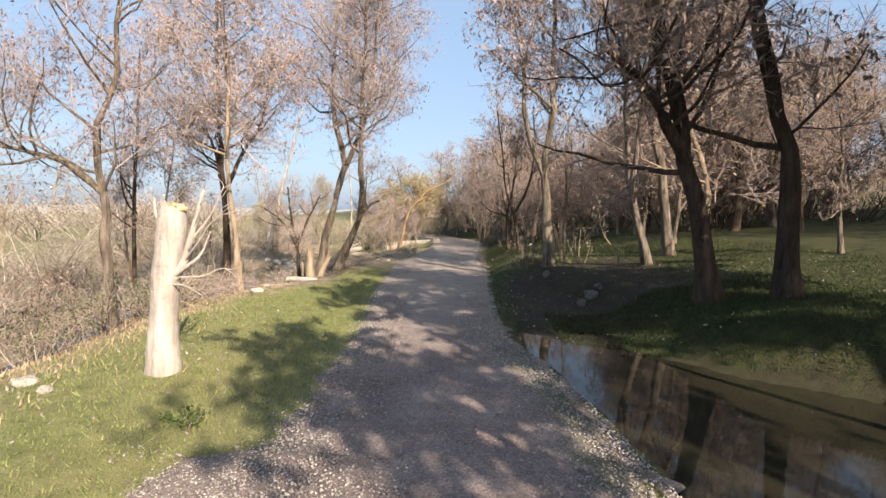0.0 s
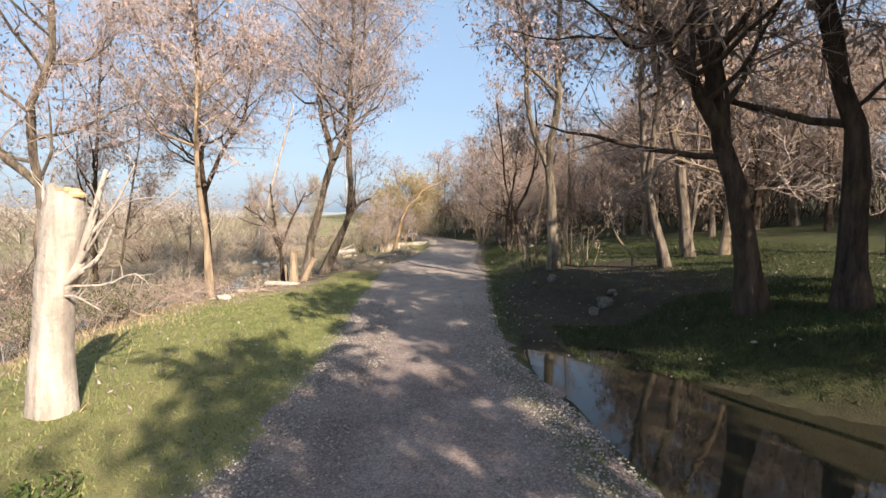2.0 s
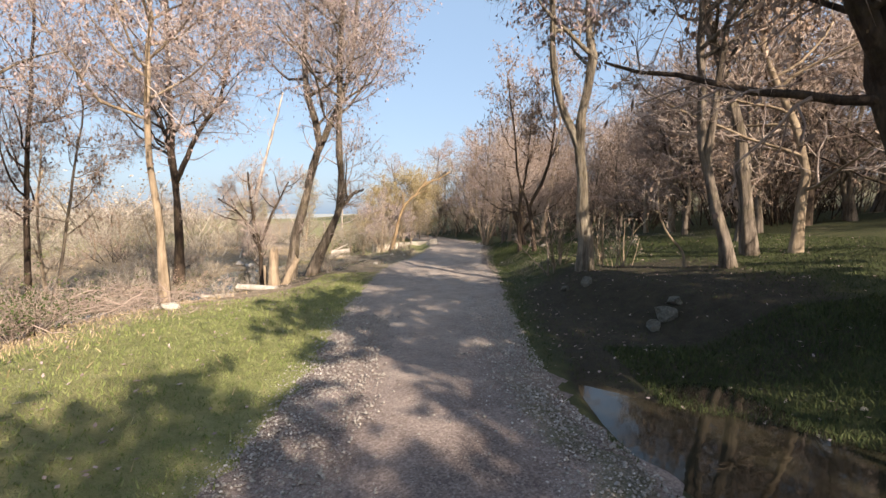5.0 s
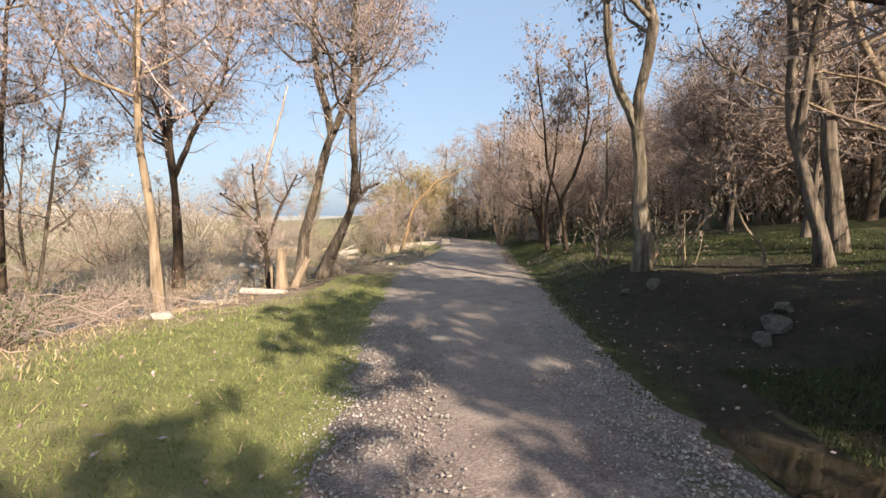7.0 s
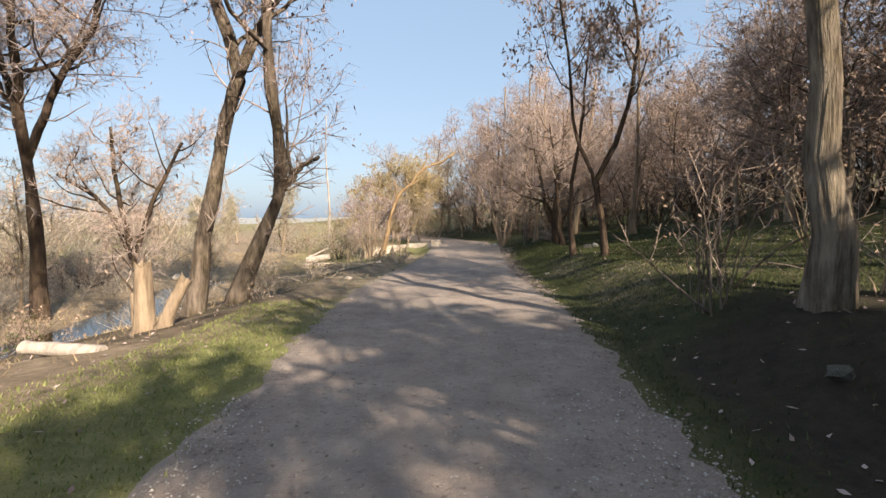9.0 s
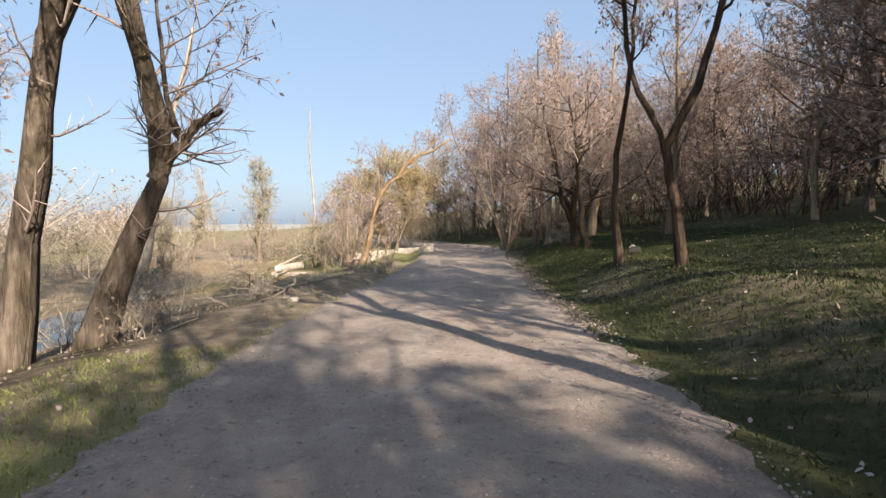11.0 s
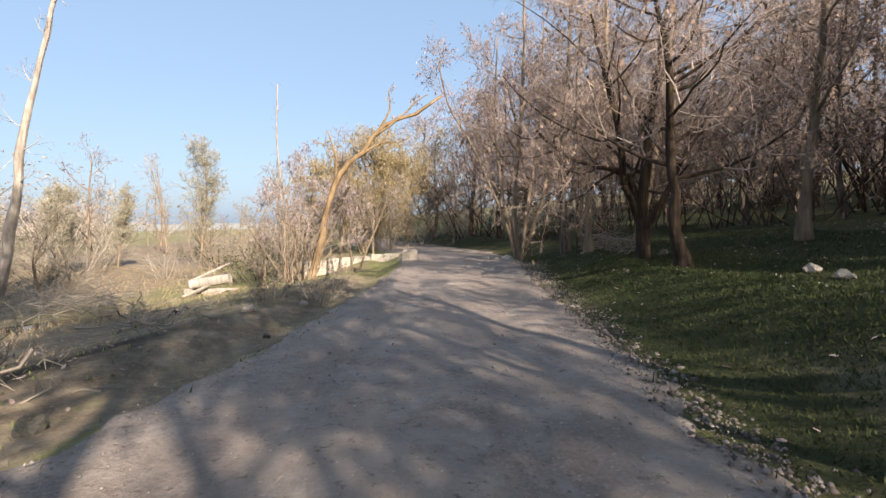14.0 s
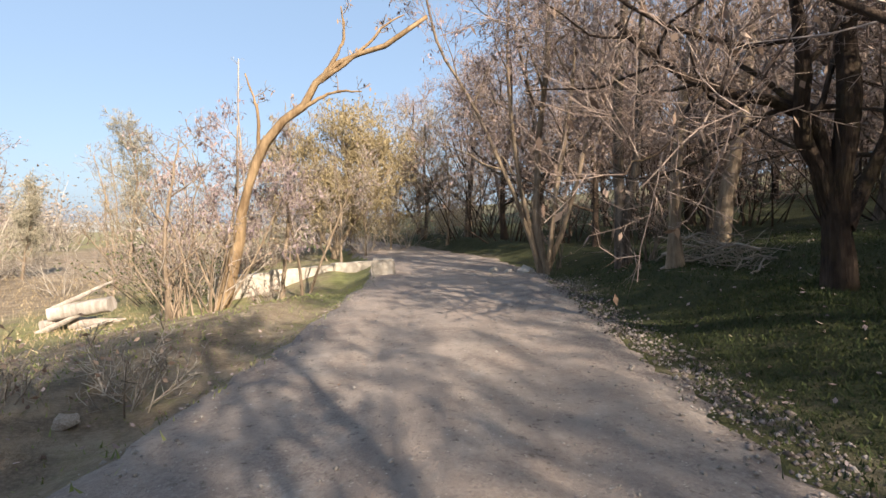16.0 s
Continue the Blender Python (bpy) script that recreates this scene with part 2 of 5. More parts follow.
def waves(x, y, scale, seed=0.0):
    """Soft uneven relief between -1 and 1."""
    a, b = x / scale + seed, y / scale + 1.7 * seed
    return (np.sin(1.9 * a + 1.3 * np.sin(1.1 * b + seed)) + np.sin(2.3 * b + 1.7 * np.sin(0.9 * a)) + np.sin(3.1 * a - 2.7 * b + 2 * np.sin(b))) / 3


# the track's edges: distance along it, left edge, right edge
EDGES = np.array([(-40, -2.1, 1.5), (4.5, -2.05, 1.38), (6.5, -2.0, 1.15), (8, -2.0, 0.86), (9, -2.0, 0.62), (11, -2.1, 0.6), (13.5, -2.38, 0.68), (16, -2.5, 0.88), (20.5, -2.7, 1.04), (23.5, -2.42, 1.04), (25.5, -2.12, 1.15),
                  (28, -1.86, 1.25), (31, -1.66, 1.5), (36, -1.6, 1.9), (40, -1.95, 1.5)])


def edge_x(y, which):
    """The track's left (1) or right (2) edge."""
    y = np.asarray(y, float)
    bend = -0.42 - 3.2 * smooth(37, 56, y) - 0.28 * np.maximum(y - 50, 0) + (1.78 if which == 2 else -1.78)
    w = smooth(39, 44, y)
    return np.interp(y, EDGES[:, 0], EDGES[:, which]) * (1 - w) + bend * w


def road_x(y):
    """The track's middle line."""
    return (edge_x(y, 1) + edge_x(y, 2)) / 2


def puddle_in(x, y):
    """How far inside the puddle a place lies, in metres (minus: outside)."""
    near = x - (edge_x(y, 2) + 0.1 + 0.1 * waves(x, y, 0.9, 2.0))
    far = (9.75 - 0.82 * (x - 1.0) + 0.16 * waves(x, y, 1.1, 5.0) - y) * 0.77
    back = np.minimum(4.7 + 0.35 * (y - 4) - x, y - 0.4) * 0.8
    return np.minimum(np.minimum(near, far), back)


def height(x, y):
    x, y = np.asarray(x, float), np.asarray(y, float)
    u = edge_x(y, 1) - x
    v = x - edge_x(y, 2) - 0.42 * smooth(7, 9, y) * (1 - smooth(13, 18, y))  # a flat shoulder before the bank
    z = 0.06 + 0.02 * waves(x, y, 2.4)
    # verge and bank towards the stream
    start = 2.5 - 2.0 * smooth(12, 20, y)
    left = 0.2 * smooth(0.3, 1.7, u) * (1 - smooth(11, 17, y)) - (0.86 + 0.1 * waves(x, y, 5, 1.0)) * smooth(start, start + 4.6 + 1.4 * smooth(10, 18, y), u)
    left = left - 0.24 * np.exp(-((u - 0.6) / 0.5) ** 2) * smooth(21, 27, y)
    stream = -9.6 + 0.75 * np.cos((y - 9) * 0.483)
    left = left - 0.36 * np.exp(-((x - stream) / 0.95) ** 2) * smooth(-3, 2, y) * (1 - smooth(29, 36, y))
    left = left + 0.3 * smooth(11, 16, u) - 0.7 * smooth(25, 70, u)
    left = left - 0.55 * np.exp(-((x + 4.1) / 1.5) ** 2 - ((y - 36.9) / 2.1) ** 2) * smooth(0.2, 0.9, u)
    # bank, shelf and wooded hillside
    a = 0.2 + 1.55 * smooth(4, 8, y) * (1 - smooth(10.5, 15, y))
    right = (0.6 - 0.1 * smooth(7, 10, y) * (1 - smooth(10, 14, y)) - 0.18 * smooth(22, 29, y)) * smooth(a, a + 1.4, v) + 0.13 * np.maximum(v - 2.4, 0) - 0.02 * np.maximum(v - 9, 0)
    right = right - 0.16 * smooth(-0.5, 0.5, 10 - y) * smooth(0.1, 1.2, v) * (1 - smooth(1.2, 2.6, v))
    right = np.where(v > 0, np.minimum(right, 9 + 1.5 * waves(x, y, 30)), right)
    z = z + np.where(u > 0, left, 0) + np.where(v > 0, right, 0)
    z = z + 0.035 * waves(x, y, 1.3, 3.0) * smooth(0.3, 2, np.maximum(u, v))
    pit = puddle_in(x, y)
    z = np.where(v > -0.2, z * (1 - smooth(-0.55, 0.1, pit)) + (-0.04 - 0.16 * smooth(0, 0.8, pit)) * smooth(-0.55, 0.1, pit), z)
    return z
# ---- end of ground shape ----


# ---- helpers ----
def mesh_of(name, verts, faces, mat, smooth_shade=True):
    """A mesh from arrays: verts (n, 3); faces: a list of (m, 3) or (m, 4) index arrays."""
    me = bpy.data.meshes.new(name)
    verts = np.asarray(verts, np.float32)
    faces = [np.asarray(f, np.int32) for f in faces if len(f)]
    loops = np.concatenate([f.ravel() for f in faces])
    counts = np.concatenate([np.full(len(f), f.shape[1], np.int32) for f in faces])
    me.vertices.add(len(verts))
    me.vertices.foreach_set("co", verts.ravel())
    me.loops.add(len(loops))
    me.loops.foreach_set("vertex_index", loops)
    me.polygons.add(len(counts))
    me.polygons.foreach_set("loop_start", np.concatenate([[0], np.cumsum(counts)[:-1]]).astype(np.int32))
    if smooth_shade:
        me.polygons.foreach_set("use_smooth", np.ones(len(counts), bool))
    me.update(calc_edges=True)
    me.materials.append(mat)
    return me


def part(name, me, parent, label="", at=(0, 0, 0)):
    ob = new(name, me)
    ob.parent = parent
    ob.location = at
    if label:
        ob["label"] = label
    return ob


def bm_mesh(name, bm, mat, smooth_shade=False):
    me = bpy.data.meshes.new(name)
    for f in bm.faces:
        f.smooth = smooth_shade
    bm.to_mesh(me)
    bm.free()
    me.materials.append(mat)
    return me


class Soup:
    """Collects pieces of geometry for one mesh."""

    def __init__(self):
        self.v, self.q, self.t, self.n = [], [], [], 0

    def tubes(self, P, R, sides, cap=False):
        """P (n, k, 3) lines, R (n, k) radii."""
        P, R = np.asarray(P, float), np.asarray(R, float)
        n, k = R.shape
        T = np.gradient(P, axis=1)
        T /= np.linalg.norm(T, axis=2, keepdims=True) + 1e-9
        mean = T.mean(axis=1, keepdims=True)
        ref = np.where(np.abs(mean[..., 2:3]) > 0.8, np.array([1.0, 0.1, 0]), np.array([0, 0.1, 1.0]))
        A = np.cross(T, np.broadcast_to(ref, T.shape))
        A /= np.linalg.norm(A, axis=2, keepdims=True) + 1e-9
        B = np.cross(T, A)
        ang = np.arange(sides) * 2 * np.pi / sides
        V = P[:, :, None] + R[:, :, None, None] * (A[:, :, None] * np.cos(ang)[None, None, :, None] + B[:, :, None] * np.sin(ang)[None, None, :, None])
        idx = self.n + np.arange(n * k * sides).reshape(n, k, sides)
        nxt = np.roll(idx, -1, axis=2)
        self.q.append(np.stack([idx[:, :-1], nxt[:, :-1], nxt[:, 1:], idx[:, 1:]], -1).reshape(-1, 4))
        self.v.append(V.reshape(-1, 3))
        self.n += n * k * sides
        if cap:
            for row in idx[:, -1]:
                self.t.append(np.array([[row[0], row[j], row[j + 1]] for j in range(1, sides - 1)]))
        return V

    def quads(self, C, U, W):
        """Flat leaves: centres and two half axes; a pointed kite."""
        n = len(C)
        V = np.stack([C - U, C + W - U * 0.1, C + U, C - W - U * 0.1], 1)
        self.q.append(self.n + np.arange(n * 4).reshape(n, 4))
        self.v.append(V.reshape(-1, 3))
        self.n += n * 4

    def spikes(self, P, r):
        """Fine tips: P (n, 2, 3), drawn out to a point."""
        n = len(P)
        d = unit(P[:, 1] - P[:, 0])
        A = unit(np.cross(d, np.array([0.31, 0.52, 0.8])))
        B = np.cross(d, A)
        r = np.broadcast_to(np.asarray(r, float), (n,))[:, None]
        V = np.stack([P[:, 0] + A * r, P[:, 0] + (-0.5 * A + 0.87 * B) * r, P[:, 0] + (-0.5 * A - 0.87 * B) * r, P[:, 1]], 1)
        i = self.n + np.arange(n * 4).reshape(n, 4)
        for a, c in ((0, 1), (1, 2), (2, 0)):
            self.t.append(np.stack([i[:, a], i[:, c], i[:, 3]], 1))
        self.v.append(V.reshape(-1, 3))
        self.n += n * 4

    def tris(self, V):
        n = len(V)
        self.t.append(self.n + np.arange(n * 3).reshape(n, 3))
        self.v.append(np.asarray(V).reshape(-1, 3))
        self.n += n * 3

    def mesh(self, name, mat, smooth_shade=True):
        faces = ([np.concatenate(self.q)] if self.q else []) + ([np.concatenate(self.t)] if self.t else [])
        return mesh_of(name, np.concatenate(self.v), faces, mat, smooth_shade)


def unit(a):
    return a / (np.linalg.norm(a, axis=-1, keepdims=True) + 1e-9)


def spline(points, k):
    """k points along a smooth line through the given ones."""
    p = np.asarray(points, float)
    s = np.concatenate([[0], np.cumsum(np.linalg.norm(np.diff(p, axis=0), axis=1))])
    t = np.linspace(0, s[-1], k)
    m = np.gradient(p, s, axis=0)
    i = np.clip(np.searchsorted(s, t, "right") - 1, 0, len(p) - 2)
    h = (s[i + 1] - s[i])[:, None]
    f = ((t - s[i])[:, None]) / h
    return (2 * f**3 - 3 * f**2 + 1) * p[i] + (f**3 - 2 * f**2 + f) * h * m[i] + (-2 * f**3 + 3 * f**2) * p[i + 1] + (f**3 - f**2) * h * m[i + 1]


def sprout(rng, P, R, count, k, length, t0, t1, up, spread, wiggle, thick=0.55, droop=0.0):
    """Children of lines P (n, kk, 3): count on each, of k points. Returns lines and radii."""
    n, kk, _ = P.shape
    tt = t0 + (t1 - t0) * (np.arange(count)[None, :] + rng.random((n, count))) / count
    f = tt * (kk - 1)
    i = np.clip(f.astype(int), 0, kk - 2)
    w = (f - i)[..., None]
    rows = np.arange(n)[:, None]
    base = P[rows, i] * (1 - w) + P[rows, i + 1] * w
    rad = (R[rows, i] * (1 - w[..., 0]) + R[rows, i + 1] * w[..., 0])
    along = unit(P[rows, i + 1] - P[rows, i])
    side = unit(np.cross(along, unit(rng.normal(size=along.shape))))
    way = unit(along * (1 - spread) + side * spread + np.array([0, 0, up]))
    L = length * (0.55 + 0.75 * rng.random((n, count))) * (1.15 - 0.6 * tt)
    m = n * count
    base, way, L, rad = base.reshape(m, 3), way.reshape(m, 3), L.reshape(m), rad.reshape(m)
    steps = np.empty((m, k, 3))
    steps[:, 0] = base
    d = way
    for j in range(1, k):
        d = unit(d + wiggle * rng.normal(size=d.shape) + np.array([0, 0, 0.12 - droop]))
        steps[:, j] = steps[:, j - 1] + d * (L / (k - 1))[:, None]
    r0 = np.minimum(rad * thick, L * 0.019 + 0.004)
    RR = r0[:, None] * np.linspace(1, 0.28, k)[None, :]
    return steps, RR


def tree_parts(seed, trunk, r, limbs=10, f0=0.35, reach=2.6, twigs=7, leaves=900, leaf_size=0.045, up=0.18, spread=0.82, droop=0.0, flare=1.5,
               subs=(6, 5), stems=(), top=0.3, min_r=0.0035, wiggle=0.16, fine_k=3, sides=12, stem_r=0.7, clump=0.0, stem_keep=1, whiskers=0):
    """Meshes' soups of a leafless tree: trunk (list of soups), crown, leaves. trunk: way points from the base."""
    rng = np.random.default_rng(seed)
    k = 16
    wood, mains, radii = [], [], []
    for j, line in enumerate((trunk, *stems)):
        P = spline(line, k)
        rr = r if j == 0 else r * stem_r
        P[1:-1] += rng.normal(size=(k - 2, 3)) * rr * 0.16
        t = np.linspace(0, 1, k)
        R = rr * (1 - (1 - top) * t**0.9) * (1 + (flare - 1) * np.exp(-t * 16) * (j == 0))
        R *= 1 + 0.07 * rng.normal(size=k)
        s = Soup()
        V = s.tubes(P[None], R[None], sides, cap=True)
        v = s.v[0].reshape(k, sides, 3)
        rib = np.where(np.arange(sides) % 2, 1, -1)[None, :, None] * (0.085 if sides > 12 else 0.0) * (0.4 + 1.2 * rng.random((k, sides, 1)))
        v += (v - P[:, None]) * (rib + rng.normal(size=(1, sides, 1)) * 0.08 + rng.normal(size=(k, sides, 1)) * 0.04)
        s.v[0] = v.reshape(-1, 3)
        wood.append(s)
        mains.append(P)
        radii.append(R)
    P, R = np.array(mains), np.array(radii)
    L1, R1 = sprout(rng, P, R, limbs, 8, reach, f0, 0.98, up, spread, wiggle, 0.6)
    bough = np.arange(len(L1))
    bough = bough[(bough < limbs) | (bough % limbs % stem_keep == 0)]  # a short stem may carry fewer limbs
    L1, R1 = L1[bough], R1[bough]
    limb = []
    for a, b in zip(L1, R1):
        s = Soup()
        s.tubes(a[None], b[None], 6)
        limb.append(s)
    L2, R2 = sprout(rng, L1, R1, subs[0], 5, reach * 0.5, 0.15, 1.0, 0.1, 0.65, wiggle * 1.2, 0.6, droop)
    L3, R3 = sprout(rng, L2, R2, subs[1], fine_k, reach * 0.28, 0.12, 1.0, 0.05, 0.6, wiggle * 1.4, 0.65, droop)
    L4, R4 = sprout(rng, L3, R3, twigs, 2, reach * 0.15, 0.08, 1.0, 0.0, 0.6, wiggle * 1.4, 0.7, droop)
    crown = Soup()
    crown.tubes(L2, np.maximum(R2, min_r * 1.5), 3)
    crown.tubes(L3, np.maximum(R3, min_r * 1.1), 3)
    crown.spikes(L4, np.maximum(R4[:, 0], min_r * 0.9))
    if whiskers:  # short shoots straight off the trunk
        W1, RW = sprout(rng, P, R, whiskers, 5, 1.0, 0.1, 0.85, 0.2, 0.85, 0.2, 0.3)
        W2, RW2 = sprout(rng, W1, RW, 6, 2, 0.45, 0.15, 1.0, 0.05, 0.6, 0.2, 0.7)
        crown.tubes(W1, np.maximum(RW, min_r * 1.3), 3)
        crown.spikes(W2, np.maximum(RW2[:, 0], min_r * 0.9))
    dry = None
    if leaves:
        dry = Soup()
        lean = rng.integers(0, len(L4), leaves)
        if clump:  # leaves crowd on some boughs and leave others bare
            full = np.repeat(rng.random(len(L2)) ** clump, len(L4) // len(L2))
            lean = rng.choice(len(L4), leaves, p=full / full.sum())
        C = L4[lean, rng.integers(0, 2, leaves)] + rng.normal(size=(leaves, 3)) * 0.02
        U = unit(rng.normal(size=(leaves, 3)) * 0.6 + np.array([0, 0, -1.0])) * (leaf_size * (0.6 + rng.random((leaves, 1))))
        W = unit(np.cross(U, rng.normal(size=(leaves, 3)))) * (leaf_size * 0.38 * (0.6 + rng.random((leaves, 1))))
        C = C + U * 0.8
        dry.quads(C, U, W)
    return wood, limb, crown, dry


def make_tree(name, at, label, parts, bark, twig, leaf, group="", leaf_name="dry_leaves"):
    """A tree: an Empty at its foot with trunk, limbs, crown and leaves as parts."""
    root = tagged(new(name), label, "tree", group)
    root.location = at
    wood, limb, crown, dry = parts
    for j, s in enumerate(wood):
        part("trunk" if j == 0 else "stem", s.mesh("trunk", bark), root)
    for s in limb:
        part("limb", s.mesh("limb", bark), root)
    top = part("crown", crown.mesh("crown", twig), root, "crown of fine bare twigs")
    if dry:
        part(leaf_name, dry.mesh(leaf_name, leaf, False), top, "withered leaves and seed clusters")
    return root


def ground_at(x, y, sink=0.05):
    return (x, y, float(height(x, y)) - sink)


# ---- ground, track, water, distance ----
def axis(knots):
    out = [knots[0][0]]
    for (a, step), (b, _) in zip(knots, knots[1:]):
        out += list(np.linspace(a, b, max(1, round((b - a) / step)) + 1)[1:])
    return np.array(out)


def grid_mesh(name, X, Y, Z, mat):
    n, m = X.shape
    i = np.arange(n * m).reshape(n, m)
    q = np.stack([i[:-1, :-1], i[:-1, 1:], i[1:, 1:], i[1:, :-1]], -1).reshape(-1, 4)
    return mesh_of(name, np.stack([X, Y, Z], -1).reshape(-1, 3), [q], mat)


def set_attribute(me, name, values):
    a = me.attributes.new(name, "FLOAT", "POINT")
    a.data.foreach_set("value", np.asarray(values, np.float32).ravel())


gx = axis([(-1500, 150), (-300, 30), (-90, 6), (-30, 1.2), (-14, 0.22), (8, 0.22), (12, 0.6), (40, 4), (100, 20), (300, 150), (1500, 1)])
gy = axis([(-600, 100), (-100, 12), (-16, 1.2), (0, 0.2), (42, 0.25), (50, 1.0), (90, 5), (200, 30), (500, 200), (2400, 1)])
X, Y = np.meshgrid(gx, gy)
Z = height(X, Y)
inside = (X > edge_x(Y, 1) + 0.25) & (X < edge_x(Y, 2) - 0.25)
Z = np.where(inside, Z - 0.05, Z)
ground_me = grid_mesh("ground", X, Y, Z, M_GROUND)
u, v = edge_x(Y, 1) - X, X - edge_x(Y, 2)
litter = np.where(u > 0, 0.12 + 0.2 * smooth(1.0, 2.4, u) * (1 - smooth(4.5, 7.5, Y)) + (0.62 - 0.4 * smooth(27, 34, Y) * (1 - smooth(6, 11, u))) * smooth(2.4 - 1.6 * smooth(9, 16, Y), 4.6 - 3.0 * smooth(9, 16, Y), u) - 0.35 * smooth(14, 24, u) + 0.5 * smooth(15, 20, Y) * (1 - smooth(2, 5, u)) * (1 - 0.7 * smooth(33, 36, Y)), 0.2)
litter = np.where(v > 0, 0.1 - 0.2 * (1 - smooth(9, 12, Y)) + 0.15 * smooth(20, 30, Y) * (1 - smooth(0.2, 0.9, v)) + 0.22 * np.maximum(waves(X, Y, 2.2, 7.0), 0) + 0.25 * smooth(9, 20, v) + 0.3 * smooth(0.3, 0.9, v) * (1 - smooth(2.6, 4.2, v)) * smooth(16, 18.5, Y) * (1 - smooth(23, 26, Y)), litter)
set_attribute(ground_me, "litter", litter)
# right bank darkened in colour where the trees shade it
shade_mud = 1.25 * smooth(0.0, 0.7, v) * (1 - smooth(4.0, 5.2, v)) * smooth(8.5, 10.5, Y) * (1 - smooth(15.4, 17.0, Y)) + 0.55 * smooth(1.2, 2.0, v) * (1 - smooth(3, 4.5, v)) * smooth(14, 15, Y) * (1 - smooth(15.5, 17, Y))
# mud at the puddle's rim; a darker strip below the left edge
shade_mud = shade_mud + 0.9 * smooth(-0.35, 0.0, puddle_in(X, Y)) * (v > 0.2) + 0.3 * smooth(0.5, 1.2, u) * (1 - smooth(1.6, 2.6, u)) * smooth(24, 27, Y) * (1 - smooth(33, 36, Y))
# left bank: bare soil, deepened in colour for the tree shade on it
shade_mud = shade_mud + 0.8 * smooth(0.8, 2.0, u) * (1 - smooth(4.5, 6.5, u)) * smooth(15, 19, Y) * (1 - smooth(26, 29, Y))
set_attribute(ground_me, "shade_mud", np.clip(shade_mud * 0.8, 0, 1))
# right of the track the grass takes the shade-darkened green
set_attribute(ground_me, "lush_shade", smooth(-0.6, 0.3, v) * (1 - 0.35 * smooth(16, 40, v)))
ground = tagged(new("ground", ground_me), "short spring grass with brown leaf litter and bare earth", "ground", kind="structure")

ry = axis([(-30, 1.0), (-2, 0.16), (44, 0.3), (60, 1.5), (110, 1)])
rs = np.linspace(-1, 1, 33)
RY, RS = np.meshgrid(ry, rs, indexing="ij")
rng = np.random.default_rng(3)
wob_l = 0.1 * waves(ry * 0 + 3, ry, 0.9, 1.0) + 0.06 * waves(ry * 0, ry, 0.33, 2.0) + 1.3 * smooth(5.0, 4.2, ry)
wob_r = 0.1 * waves(ry * 0 + 9, ry, 0.8, 4.0) + 0.06 * waves(ry * 0, ry, 0.3, 6.0)
ragged = np.random.default_rng(31).normal(size=(2, len(ry))) * 0.055
wob_l, wob_r = wob_l + ragged[0], wob_r + ragged[1]
half = (edge_x(RY, 2) - edge_x(RY, 1)) / 2 + np.where(RS < 0, wob_l[:, None], wob_r[:, None]) + 0.06
RX = road_x(RY) + RS * half
RZ = np.where(np.abs(RS) > 0.97, height(RX, RY) - 0.03, height(RX, RY) * 0.25 + 0.75 * (0.06 + 0.02 * waves(RX, RY, 2.4)) + 0.03 * (1 - RS**4) + 0.012)
RZ = RZ - 0.03 * (np.exp(-((RS + 0.42) / 0.16) ** 2) + np.exp(-((RS - 0.42) / 0.16) ** 2)) + 0.008 * waves(RX, RY, 0.35, 8.0)
shore = smooth(0.62, 0.93, RS) * (1 - smooth(8.8, 10.2, RY)) * smooth(-1.0, 0.5, RY)  # the edge slides into the puddle
RZ = RZ * (1 - shore) + (height(RX, RY) + 0.012) * shore
road_me = grid_mesh("road", RX, RY, RZ, M_ROAD)
set_attribute(road_me, "tan", np.clip(0.75 * smooth(6.5, 15, RY) + 0.05 - 0.25 * np.abs(RS), 0, 1))
set_attribute(road_me, "green", np.clip(0.62 * smooth(0.55, 0.8, np.abs(RS + 0.12)) * (1 - smooth(0.86, 0.95, np.abs(RS))) * (1 - smooth(8, 14, RY)), 0, 1))
road = tagged(new("road", road_me), "unpaved grey-brown gravel track with worn wheel ruts", "track", kind="structure")


def pool(name, x0, x1, y0, y1, z, label):
    X, Y = np.meshgrid(np.linspace(x0, x1, 12), np.linspace(y0, y1, 12))
    return tagged(new(name, grid_mesh(name, X, Y, X * 0 + z, M_WATER)), label, "water", kind="structure")


pool("water", 0.9, 7, -0.6, 10.6, -0.035, "still dark puddle beside the track mirroring trees")
pool("water", -13.4, -8.2, -2, 36, -0.93, "narrow muddy stream below the bank")

hx = np.linspace(-1400, 500, 160)
hr = np.linspace(0, 1, 10)
HX, HR = np.meshgrid(hx, hr)
HY = 900 + 500 * HR + 0 * HX
HZ = -3 + np.sin(HR * np.pi / 2) * (15 + 6 * waves(HX, HX * 0, 160) + 3 * waves(HX, HX * 0, 41, 2.0)) * (1 + 0.5 * smooth(-400, -1400, HX))
tagged(new("backdrop", grid_mesh("backdrop", HX, HY, HZ, M_HILL)), "low hazy hills across the plain", "hills", kind="structure")


# ---- trees that stand by the track ----
GROVE = "trees along the track"


